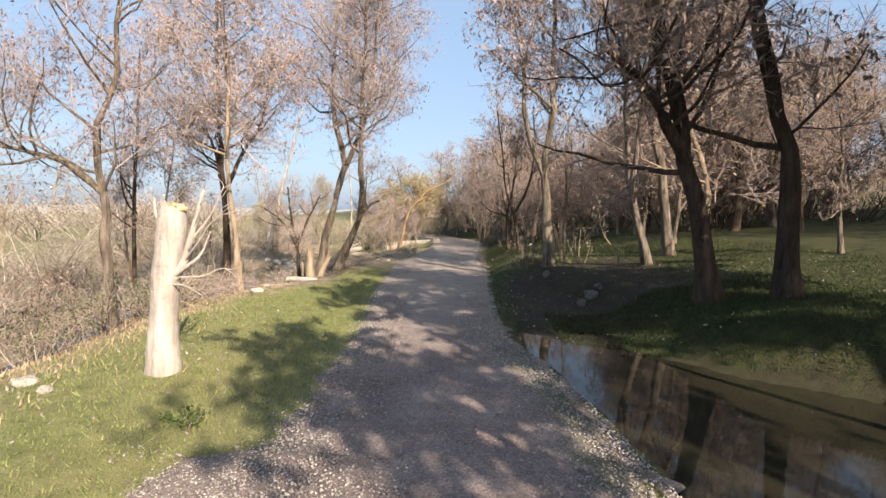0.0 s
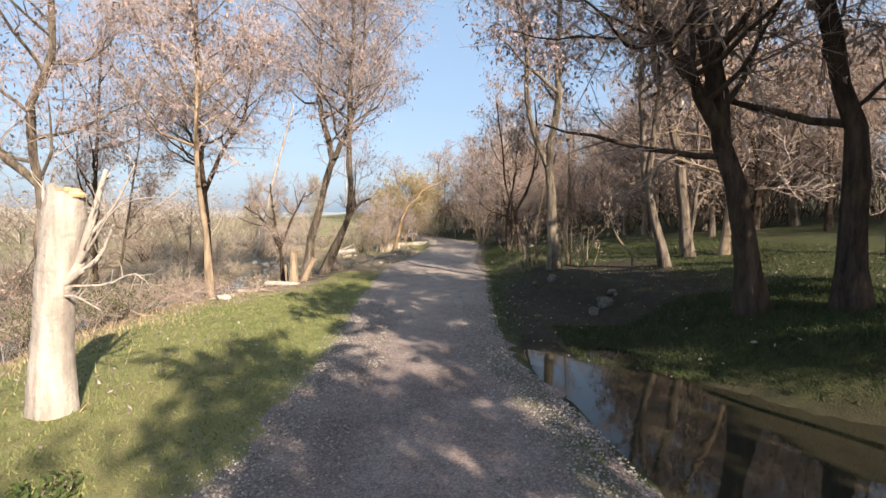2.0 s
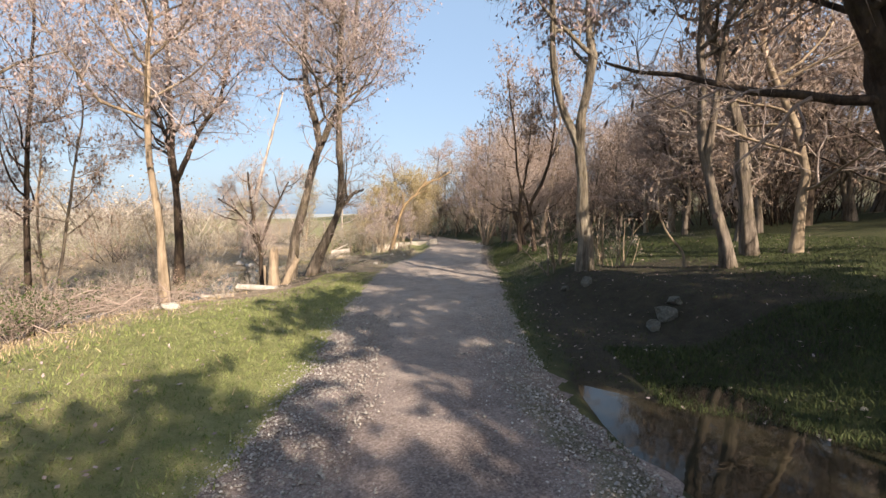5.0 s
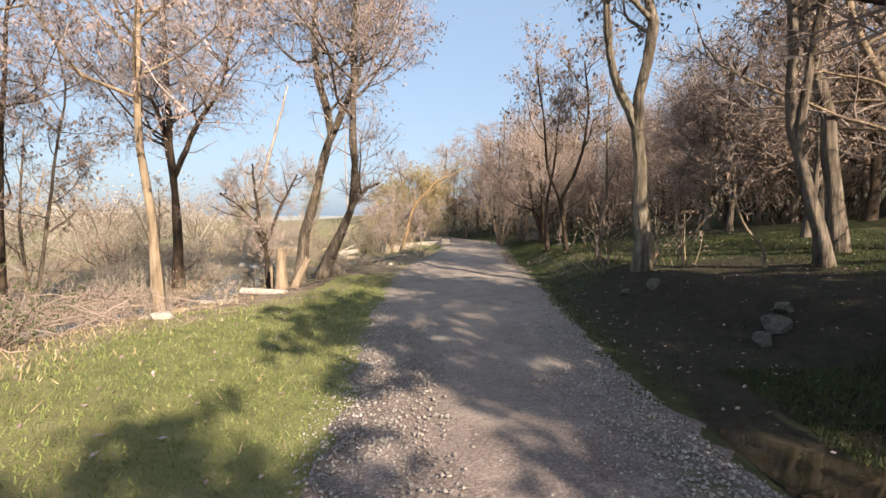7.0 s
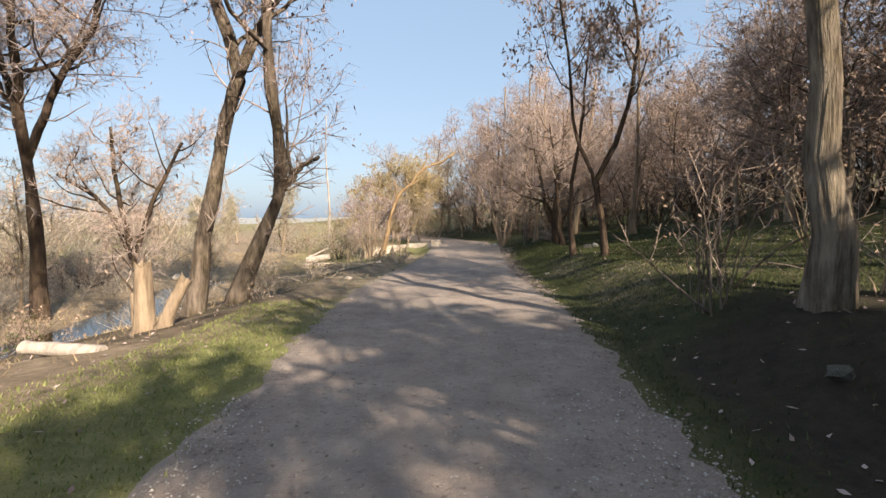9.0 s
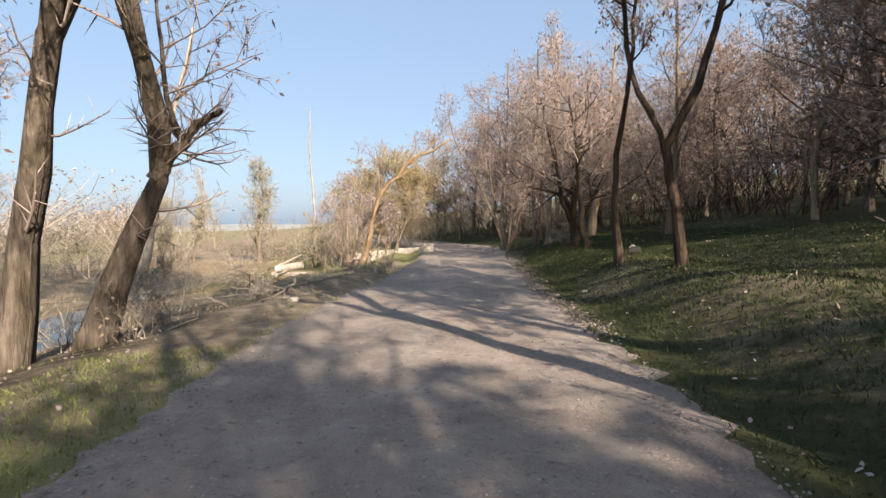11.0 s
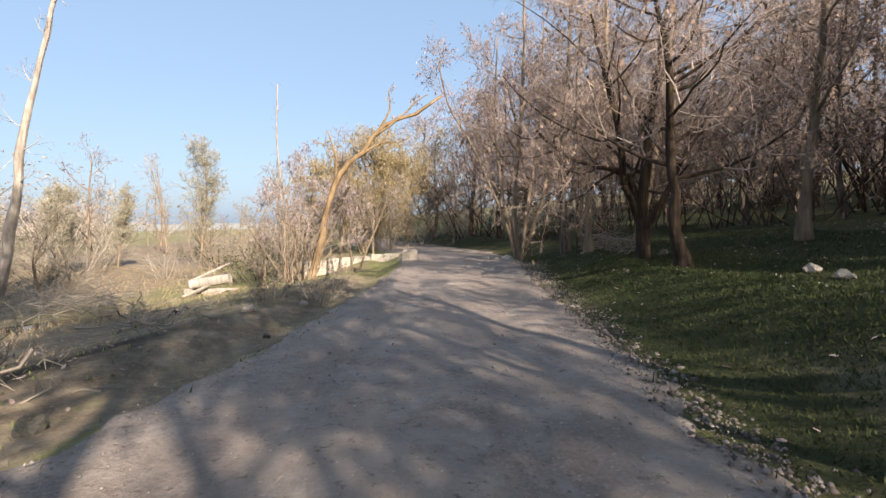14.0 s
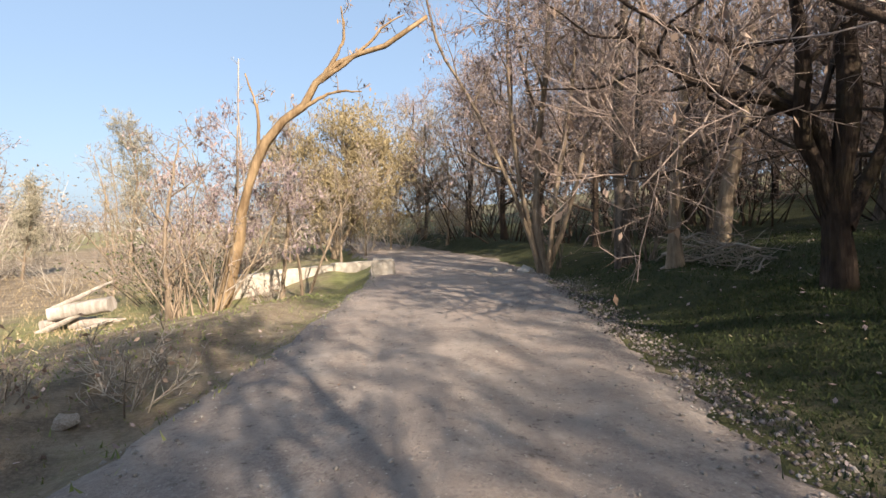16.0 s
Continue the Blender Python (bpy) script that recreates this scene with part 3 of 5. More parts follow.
def hero(name, at, trunk, r, label, stems=(), bark=M_BARK, twig=M_TWIG, leaf=M_LEAF, seed=1, depth=0.15, **kw):
    """A tree of its own: way points of the trunk and of further stems, from its foot."""
    rng = np.random.default_rng(seed + 900)
    sway = lambda line: [(x, y + depth * z / 4 * rng.normal(), z) for x, y, z in line]
    trunk = sway(trunk)

    def rooted(line):
        """A fork starts inside the trunk below it."""
        z = line[0][2] - 0.4
        if z < 0.3:
            return line
        zs = [p[2] for p in trunk]
        return [tuple(float(np.interp(z, zs, [p[i] for p in trunk])) for i in range(2)) + (z,)] + line[1:]

    return make_tree(name, ground_at(*at), label, tree_parts(seed, trunk, r * 0.72, stems=tuple(rooted(sway(s)) for s in stems), sides=22, **kw), bark, twig, leaf, GROVE)


hero("acacia_tree", (4.22, 9.3), [(0, 0, 0), (-0.24, 0, 1.3), (-0.44, 0, 2.3), (-0.75, 0, 3.5), (-1.1, 0, 5.2), (-1.66, 0, 9.5)], 0.215,
     "large dark leaning tree on the bank above the puddle", stems=[[(-0.6, 0, 2.9), (-1.4, -0.3, 3.7), (-2.2, -0.5, 4.3)]],
     bark=M_BARK_DARK, seed=11, limbs=15, f0=0.24, reach=2.6, leaves=1900, leaf_size=0.05, droop=0.15, twigs=6, up=0.1, clump=2.4)
hero("acacia_tree", (5.1, 8.6), [(0, 0, 0), (0.05, 0, 1.2), (-0.07, 0, 2.4), (-0.45, 0, 3.6), (-0.75, 0, 4.7), (-1.47, 0, 9)], 0.19,
     "dark crooked tree with mossy bark on the shaded bank", bark=M_BARK_DARK, seed=12, limbs=15, f0=0.24, reach=2.9, leaves=2000, leaf_size=0.055, droop=0.2, twigs=6, up=0.1, clump=2.4)
hero("acacia_tree", (2.61, 15.6), [(0, 0, 0), (-0.11, 0, 1.7), (-0.21, 0, 3.15), (-0.03, 0, 4.4), (0.02, 0, 5.6), (0.14, 0, 10)], 0.18,
     "tall forked tree with deeply furrowed sunlit bark", stems=[[(-0.21, 0, 3.1), (-0.68, 0, 4.0), (-0.84, 0, 4.9), (-0.82, 0, 5.6), (-1.1, 0.2, 8.6)]],
     bark=M_BARK_FURROW, twig=M_TWIG_GREY, leaf=M_LEAF_PURPLE, seed=13, limbs=13, f0=0.42, reach=2.7, leaves=7000, leaf_size=0.054, flare=1.7, droop=0.25, clump=2.0)
hero("acacia_tree", (4.99, 14.1), [(0, 0, 0), (-0.2, 0, 0.9), (-0.43, 0, 2.1), (-0.66, 0, 3.9), (-0.73, 0, 4.7), (-0.97, 0, 9)], 0.14,
     "slender forked tree on the sunlit grass shelf", stems=[[(-0.47, 0, 2.4), (-0.33, 0, 3.5), (-0.31, 0, 4.7), (0.2, 0, 7.5)]], bark=M_BARK, seed=14, limbs=13, f0=0.42, reach=3.0, leaves=10000, leaf_size=0.062, clump=1.4)
hero("acacia_tree", (6.09, 15.2), [(0, 0, 0), (-0.13, 0, 1.1), (-0.25, 0, 2.2), (-0.54, 0, 3.7), (-0.82, 0, 5.0), (-1.42, 0, 9.5)], 0.17,
     "straight grey-barked tree behind a slender one", seed=15, limbs=10, f0=0.38, reach=2.6, leaves=3600, leaf_size=0.06, clump=2.4, twigs=3)
hero("acacia_tree", (2.54, 21.6), [(0, 0, 0), (-0.1, 0, 0.86), (-0.2, 0, 1.6), (0.09, 0, 2.2), (0.39, 0, 2.9), (0.55, 0, 4.1), (0.5, 0, 6.0)], 0.085,
     "dark forked tree at the grassy edge of the track", stems=[[(-0.2, 0, 1.55), (-0.35, 0, 1.9), (-0.51, 0, 2.4), (-0.75, 0, 4.2), (-1.0, 0, 6.0)]], bark=M_BARK_DARK, seed=16, limbs=8, f0=0.5, reach=1.8, twigs=6, leaves=2300, leaf_size=0.05, clump=1.5,
     top=0.4, flare=1.35)
hero("acacia_tree", (2.27, 23.2), [(0, 0, 0), (-0.07, 0, 0.9), (-0.05, 0, 1.56), (0.06, 0, 2.3), (0.15, 0, 2.8), (0.4, 0, 5.4)], 0.09,
     "tall thin bare tree with a wavy dark trunk", bark=M_BARK_DARK, seed=17, limbs=8, f0=0.6, reach=1.1, leaves=900, leaf_size=0.04)
# dark bark here stands in for the shade on the trunk
hero("acacia_tree", (3.3, 28.7), [(0, 0, 0), (-0.15, 0, 0.73), (-0.2, 0, 1.6), (-0.25, 0, 2.4), (-0.33, 0, 3.0), (-0.45, 0, 4.3)], 0.125,
     "small spreading tree with wide low branches", bark=M_BARK_DARK, seed=18, limbs=17, f0=0.3, reach=2.3, twig=M_TWIG_GREY, leaves=900, up=0.05, spread=0.9, twigs=8)
hero("acacia_tree", (3.4, 30.45), [(0, 0, 0), (-0.01, 0, 0.45), (-0.07, 0, 0.9), (-0.03, 0, 1.6), (0.11, 0, 2.3), (0.5, 0, 5.2)], 0.14,
     "broad tree with a short thick dark trunk", stems=[[(-0.04, 0, 0.67), (-0.34, 0, 1.34), (-0.51, 0, 2.2), (-1.0, 0.2, 4.6)], [(0, 0, 0.6), (0.5, 0.2, 1.3), (1.2, 0.4, 2.6)], [(-0.08, 0, 1.0), (-0.42, 0, 1.66), (-0.92, 0.1, 1.8), (-1.45, 0.2, 1.98), (-2.0, 0.2, 2.5)]],
     bark=M_BARK_DARK, seed=19, limbs=9, f0=0.3, reach=2.4, leaves=1200, up=0.1, twigs=8)
hero("acacia_tree", (3.08, 32.9), [(0, 0, 0), (0.03, 0, 1.1), (0.15, 0, 2.3), (0.27, 0, 3.6), (0.5, 0, 7.6)], 0.12, "straight tree with tan bark beside a brush heap",
     bark=M_BARK_PALE, twig=M_TWIG_GREY, seed=20, limbs=10, f0=0.35, reach=1.6, leaves=700)
hero("acacia_tree", (2.9, 34.3), [(0, 0, 0), (-0.08, 0, 1.5), (-0.04, 0, 3.4), (0.03, 0, 4.3), (0.2, 0, 7.6)], 0.135, "straight double-stemmed tree at the track's edge",
     stems=[[(-0.05, 0, 0.3), (0.16, 0, 2), (0.24, 0, 3.4), (0.5, 0, 7)]], bark=M_BARK, twig=M_TWIG_GREY, seed=21, limbs=7, reach=1.6, leaves=900)
hero("acacia_tree", (5.53, 36), [(0, 0, 0), (0.16, 0, 1.2), (0.34, 0, 2.1), (1.08, 0, 8)], 0.16, "leaning pale-barked tree at the wood's edge", bark=M_BARK_PALE, seed=22, limbs=10, f0=0.3, reach=1.9, leaves=700)
hero("ash_tree", (1.94, 36), [(0, 0, 0), (-0.17, 0, 1.15), (-0.09, 0, 2.6), (0, 0, 4.3), (0.1, 0, 5.2), (0.23, 0, 8)], 0.1,
     "many-stemmed tree with a fan of pale stems", stems=[[(-0.06, 0, 0.1), (-0.56, 0, 1.5), (-1.33, 0, 3.4), (-2.14, 0, 4.9), (-2.4, 0, 6)], [(0.03, 0, 0.1), (0.24, 0, 1.7), (0.54, 0, 3.7), (0.78, 0, 7.2)],
     [(-0.12, 0, 0.1), (-0.45, 0, 1.7), (-0.7, 0, 3.75), (-0.63, 0, 6.6)], [(0.1, 0.2, 0.1), (0.7, 0.3, 1.9), (1.3, 0.4, 4.2), (1.7, 0.4, 6.2)]],
     bark=M_BARK_PALE, twig=M_TWIG, leaf=M_LEAF_PURPLE, seed=23, limbs=6, f0=0.3, reach=1.7, leaves=3400, leaf_size=0.04, top=0.35, flare=1.1)
hero("dead_tree", (-4.05, 34.5), [(0.0, 0, 0.0), (0.35, 0, 1.04), (0.61, 0, 2.18), (0.93, 0, 2.94), (1.67, 0, 3.63), (1.97, 0, 4.05), (2.42, 0, 4.34), (2.78, 0, 4.38), (3.17, 0, 4.63), (3.7, 0, 4.97)], 0.15,
     "leaning dead tree with a bare curved limb over the track", stems=[[(2.59, 0, 4.32), (2.69, 0, 4.5), (2.98, 0, 4.79), (3.32, 0, 5.0)], [(2.4, 0, 4.34), (2.3, 0, 4.69), (2.27, 0, 5.14)], [(0.93, 0, 2.98), (0.81, 0, 3.46), (0.62, 0, 4.07)], [(1.81, 0, 3.77), (2.19, 0, 3.76), (2.57, 0, 3.74)]],
     bark=M_BARK_DEAD, twig=M_TWIG_TAN, seed=24, limbs=2, f0=0.45, reach=0.45, subs=(3, 2), twigs=2, leaves=60, top=0.3, depth=0.02, flare=1.2, stem_r=0.36)
hero("alder_tree", (-5.74, 20.6), [(0, 0, 0), (0.31, 0, 1.77), (0.83, 0, 3.67), (1.05, 0, 4.74), (0.81, 0, 5.95), (0.57, 0, 7.91), (0.7, 0, 11.2)], 0.2,
     "leaning forked tree on the stream bank", stems=[[(0.83, 0, 3.63), (1.35, 0, 4.84), (1.77, 0, 5.95), (2.14, 0, 7.63), (2.5, 0, 10.4)]], bark=M_BARK, twig=M_TWIG_GREY, leaf=M_LEAF_PURPLE, seed=25, limbs=12, twigs=10, f0=0.44, reach=3.3, leaves=5200, leaf_size=0.042, clump=1.0, min_r=0.005, whiskers=14)
hero("alder_tree", (-5.19, 21.2), [(0, 0, 0), (0.55, 0, 1.3), (1.02, 0, 2.52), (1.16, -0.5, 3.3), (1.25, -1.0, 4.4), (1.42, -1.4, 6.5), (1.75, -1.8, 11.0)], 0.19,
     "leaning tree bent upright over the track's edge", stems=[[(1.11, 0, 2.57), (1.5, 0, 2.84), (1.85, 0, 3.0)]], bark=M_BARK, twig=M_TWIG_GREY, leaf=M_LEAF_PURPLE, seed=126, limbs=22, twigs=9, subs=(7, 5), f0=0.45, reach=3.8, leaves=9000, min_r=0.005,
     leaf_size=0.04, droop=0.06, up=0.2, spread=0.88, clump=1.0, stem_keep=22, whiskers=26)
hero("alder_tree", (-6.43, 20.1), [(0, 0, 0), (-0.04, 0, 1.18), (-0.13, 0, 1.8)], 0.1, "small tree forking into a wide fan of stems",
     stems=[[(-0.13, 0, 1.7), (-0.33, 0, 2.9), (-0.44, 0, 3.7)], [(-0.15, 0, 1.7), (-0.77, 0, 2.4), (-1.31, 0, 2.85)], [(-0.11, 0, 1.7), (0.37, 0, 2.4), (0.87, 0, 3.4)]],
     bark=M_BARK_DARK, twig=M_TWIG_GREY, seed=27, limbs=7, twigs=10, f0=0.35, reach=1.15, leaves=200, top=0.45, flare=1.2)
hero("alder_tree", (-10.6, 22.8), [(0, 0, 0), (0.06, 0, 2.3), (-0.02, 0, 4.4), (-0.1, 0, 7), (0, 0, 12.5)], 0.2, "dark forked tree beyond the stream",
     stems=[[(0.05, 0, 4.2), (0.93, 0, 5.75), (1.59, 0, 6.8), (2.2, 0, 9)], [(-0.02, 0, 4.4), (-0.36, 0, 5.9), (-1.07, 0, 6.9)]], bark=M_BARK_DARK, twig=M_TWIG_GREY, leaf=M_LEAF_PURPLE, seed=28, limbs=11, twigs=10, f0=0.34, reach=3.6, leaves=5200, leaf_size=0.044, clump=1.8, min_r=0.006, whiskers=8)
hero("alder_tree", (-6.71, 15.2), [(0, 0, 0), (-0.12, 0, 1.75), (-0.25, 0, 3.7), (-0.32, 0, 4.9), (-0.33, 0, 6.2), (-0.35, 0, 9.5)], 0.125,
     "pale-trunked tree hung with rusty withered leaves", bark=M_BARK_PALE, twig=M_TWIG_GREY, leaf=M_LEAF_RUST, seed=29, limbs=18, twigs=10, f0=0.4, reach=3.5, leaves=9500, leaf_size=0.044, droop=0.15, clump=1.0, min_r=0.005)
hero("alder_tree", (-10.38, 15.9), [(0, 0, 0), (0.15, 0, 3.3), (0.3, 0, 5.7), (0.33, 0, 8.4)], 0.09, "thin dark tree beside the stream", bark=M_BARK_DARK, twig=M_TWIG_GREY, leaf=M_LEAF_PURPLE, seed=30, limbs=16, twigs=10, f0=0.3, reach=2.53, leaves=2450)
hero("alder_tree", (-10.25, 16.3), [(0, 0, 0), (0.44, 0, 2.0), (0.91, 0, 4.15), (1.06, 0, 5.75), (1.1, 0, 6.4)], 0.06, "thin slanting tree beside the stream", seed=31, limbs=12, twigs=10, f0=0.35, reach=1.49, leaves=950)
hero("alder_tree", (-7.84, 11.1), [(0, 0, 0), (0.03, 0, 2.25), (-0.03, 0, 3), (-0.19, 0, 3.57), (0.01, 0, 4.5), (0.37, 0, 5.35), (0.81, 0, 7.5)], 0.15,
     "crooked tree with a long sideways limb", stems=[[(-0.19, 0, 3.5), (-0.98, 0, 3.8), (-1.94, 0, 4.05), (-3, 0, 4.4)]], bark=M_BARK, twig=M_TWIG_GREY, leaf=M_LEAF_PURPLE, seed=32, limbs=12, twigs=10, f0=0.4, reach=2.95, leaves=4600, leaf_size=0.042)
hero("willow_tree", (-4.3, 45.5), [(0, 0, 0), (0.2, 0, 1.4), (0.5, 0, 2.6), (0.6, 0, 5.0)], 0.17, "yellow-green willow coming into leaf",
     stems=[[(0, 0, 0.3), (-1.0, 0, 1.8), (-2.0, 0.3, 3.8)], [(0.1, 0, 0.4), (1.0, 0.3, 1.9), (2.3, 0.4, 3.7)]], bark=M_BARK_PALE, twig=M_TWIG_YELLOW, leaf=M_TWIG_YELLOW, seed=33, limbs=20, f0=0.16, reach=2.4, leaves=19000,
     leaf_size=0.055, min_r=0.008, top=0.35)
hero("willow_tree", (-0.9, 52), [(0, 0, 0), (0.2, 0, 1.6), (0.1, 0, 3.2), (0.2, 0, 6)], 0.16, "brown-green willow beyond the bend", stems=[[(0, 0, 0.3), (-0.9, 0, 1.8), (-1.7, 0.3, 3.6)]], bark=M_BARK, twig=M_TWIG_TAN,
     leaf=M_TWIG_YELLOW, seed=34, limbs=18, f0=0.18, reach=2.5, leaves=8000, min_r=0.008)

hero("acacia_tree", (4.47, 14.76), [(0, 0, 0), (-0.08, 0, 0.42), (-0.32, 0, 0.68), (-0.48, 0, 0.94), (-0.57, 0, 1.2), (-0.6, 0, 1.9)], 0.04, "slim bent bare sapling on the sunlit grass", bark=M_BARK_PALE, twig=M_TWIG_GREY,
     seed=41, limbs=6, f0=0.5, reach=0.6, twigs=3, subs=(3, 2), leaves=60, flare=1.1, depth=0.05)
hero("acacia_tree", (6.35, 30.4), [(0, 0, 0), (0.05, 0, 1.2), (0.2, 0, 2.6), (0.1, 0, 4), (0.3, 0, 7.5)], 0.13, "slender white-barked tree at the wood's edge", bark=M_BARK_PALE, seed=35, limbs=10, f0=0.3, reach=1.9, leaves=900)

# ---- the wood ----
VARIANTS = []
for j in range(7):
    rng = np.random.default_rng(70 + j)
    h = 7.5 + 2.6 * rng.random()
    bend = rng.normal(size=(3, 2)) * 0.35
    line = [(0, 0, 0), (bend[0, 0] * 0.4, bend[0, 1] * 0.4, h * 0.25), (bend[1, 0], bend[1, 1], h * 0.55), (bend[1, 0] + bend[2, 0], bend[1, 1] + bend[2, 1], h)]
    fork = [[line[1], (line[1][0] + 0.7, line[1][1] - 0.3, h * 0.5), (line[1][0] + 1.2, line[1][1] - 0.4, h * 0.85)]] if j % 2 else []
    VARIANTS.append(make_tree("woodland_tree", ground_at(17.5 + 2.6 * j, 6 + 5 * j), "bare brown woodland tree on the grassy slope",
                    tree_parts(200 + j, line, 0.085 + 0.05 * rng.random(), stems=fork, limbs=18 if not fork else 10, f0=0.16, reach=3.1, twigs=6, subs=(6, 4), leaves=2600, leaf_size=0.043, fine_k=2, up=0.15, min_r=0.008, clump=0.6),
                    (M_BARK, M_BARK_DARK, M_BARK_PALE)[j % 3], (M_TWIG, M_TWIG, M_TWIG_GREY)[j % 3], (M_LEAF, M_LEAF_RUST, M_LEAF)[j % 3], "trees of the wood"))
# added light blocker: coarse leaves throw dapples from out of view
SHADY = make_tree("woodland_tree", ground_at(9.4, 1.8), "out-of-view woodland tree added for shade, hung with large withered leaves", tree_parts(290, [(0, 0, 0), (0.2, 0.1, 2.4), (0.3, -0.2, 4.8), (0.1, 0, 8.0)], 0.12, limbs=16, f0=0.42, reach=2.9, twigs=3, subs=(4, 3), clump=2.8,
                  leaves=7000, leaf_size=0.1, fine_k=2, up=0.15, min_r=0.007), M_BARK_DARK, M_TWIG, M_LEAF, "trees of the wood")
FULL = make_tree("woodland_tree", ground_at(13.2, 26.4), "woodland tree still full of small withered leaves", tree_parts(291, [(0, 0, 0), (0.1, 0.2, 2.4), (-0.2, 0.2, 5), (0.1, 0, 8)], 0.11, limbs=16, f0=0.16, reach=2.8, twigs=4, subs=(5, 3),
                 leaves=4200, leaf_size=0.05, fine_k=2, up=0.15, min_r=0.008, clump=0.8), M_BARK, M_TWIG, M_LEAF, "trees of the wood")
# first nine: out-of-view trees added to shade the track; last three shade the wood
SHADY_SPOTS = [(4.0, -1.8), (5.0, 1.2), (5.6, 3.6), (5.2, -4.9), (7.6, -3.4), (8.8, 0.0), (8.1, 3.8), (6.5, 5.5), (9.2, 4.4), (7.4, 17.9), (10.4, 24.6), (12.6, 20.8), (12.0, 23.6), (14.6, 20.6), (9.6, 27.0), (9.4, 33.2), (10.8, 36.8), (8.6, 41.0), (12.6, 31.4), (12.0, 41.5), (14.2, 35.4), (13.6, 28.8), (15.8, 32.0), (16.2, 27.4)]
TAKEN = SHADY_SPOTS + [(9.4, 1.8), (4.22, 9.3), (5.1, 8.6), (2.61, 15.6), (5, 14.1), (6.1, 15.2), (2.54, 21.6), (2.27, 23.2), (2.8, 27.8), (3.5, 30.5), (3.1, 32.9), (2.9, 34.3), (5.5, 36), (1.94, 36)]
FIXED = [(8.9, 12.4), (11.4, 17.4), (6.9, 15.0), (10.0, 22.2), (10.8, 20.2), (8.9, 25.2), (11, 30), (6.2, 37.5), (3.8, 38.5), (5.0, 40.5), (2.9, 41.5),
         (2.4, 45), (4.1, 47), (1.2, 49), (3.2, 52), (9.2, 24.5), (8.8, 27.6), (12.4, 20.3), (-1.4, 58), (2.0, 58), (-6.5, 62), (6, 44), (7.5, 41)]


def free(x, y, gap):
    return all(math.hypot(x - a, y - b) > gap for a, b in TAKEN)


rng = np.random.default_rng(5)
spots = list(FIXED)
TAKEN += FIXED
while len(spots) < 72:
    x, y = 8 + 16 * rng.random() ** 1.1, 6 + 56 * rng.random()
    lit = 10.5 < x * 0.854 + y * 0.52 < 20.2
    if free(x, y, 1.9 + 0.05 * x) and not lit:
        spots.append((x, y))
        TAKEN.append((x, y))
for n, (x, y) in enumerate(spots):
    s = 0.62 + 0.26 * rng.random()
    s = {(6.9, 15.0): 0.92, (8.9, 12.4): 0.5}.get((x, y), s)
    copy_thing(VARIANTS[n % len(VARIANTS)], Matrix.LocRotScale(Vector(ground_at(x, y, 0.08)), Euler((0, 0, rng.random() * 6.28)), Vector((s * 1.25, s * 1.25, s * (0.9 + 0.25 * rng.random())))))


for x, y in SHADY_SPOTS:
    s = (0.85 + 0.25 * rng.random()) * (0.78 if y > 8 else {(4.0, -1.8): 0.76, (5.2, -4.9): 0.82, (5.0, 1.2): 1.12, (5.6, 3.6): 0.72}.get((x, y), 0.9))
    copy_thing(FULL if y > 8 else SHADY, Matrix.LocRotScale(Vector(ground_at(x, y, 0.08)), Euler((0, 0, rng.random() * 6.28)), Vector((s, s, s))))
# two more trees added to shade the grass beside the track
for x, y, s in ((9.0, 19.6, 0.88), (8.0, 22.2, 0.75)):
    copy_thing(FULL, Matrix.LocRotScale(Vector(ground_at(x, y, 0.08)), Euler((0, 0, x * 7)), Vector((s, s, s))))


# ---- brush ----
def brush_parts(seed, stems, h, reach, twigs=4, lean=0.35, leaves=0, leaf=0.04, r=0.012):
    rng = np.random.default_rng(seed)
    a = rng.random(stems) * 6.28
    base = np.stack([np.cos(a), np.sin(a), 0 * a], 1) * (rng.random((stems, 1)) * reach * 0.25)
    k = 6
    P = np.empty((stems, k, 3))
    P[:, 0] = base
    d = unit(np.stack([np.cos(a) * lean, np.sin(a) * lean, 1 + 0 * a], 1) + rng.normal(size=(stems, 3)) * 0.18)
    L = h * (0.6 + 0.5 * rng.random(stems))
    for j in range(1, k):
        d = unit(d + rng.normal(size=d.shape) * 0.13)
        P[:, j] = P[:, j - 1] + d * (L / (k - 1))[:, None]
    R = (r * (0.6 + 0.8 * rng.random((stems, 1)))) * np.linspace(1, 0.3, k)[None, :]
    main, fine = Soup(), Soup()
    main.tubes(P, R, 4)
    L2, R2 = sprout(rng, P, R, twigs, 4, h * 0.4, 0.2, 1.0, 0.15, 0.6, 0.18, 0.6)
    L3, R3 = sprout(rng, L2, R2, 3, 2, h * 0.22, 0.1, 1.0, 0.05, 0.6, 0.2, 0.7)
    fine.tubes(L2, np.maximum(R2, 0.004), 3)
    fine.spikes(L3, np.maximum(R3[:, 0], 0.0042))
    dry = None
    if leaves:
        dry = Soup()
        pick = rng.integers(0, len(L3), leaves)
        C = L3[pick, rng.integers(0, 2, leaves)] + rng.normal(size=(leaves, 3)) * 0.03
        U = unit(rng.normal(size=(leaves, 3))) * leaf
        dry.quads(C, U, unit(np.cross(U, rng.normal(size=(leaves, 3)))) * leaf * 0.5)
    return main, fine, dry


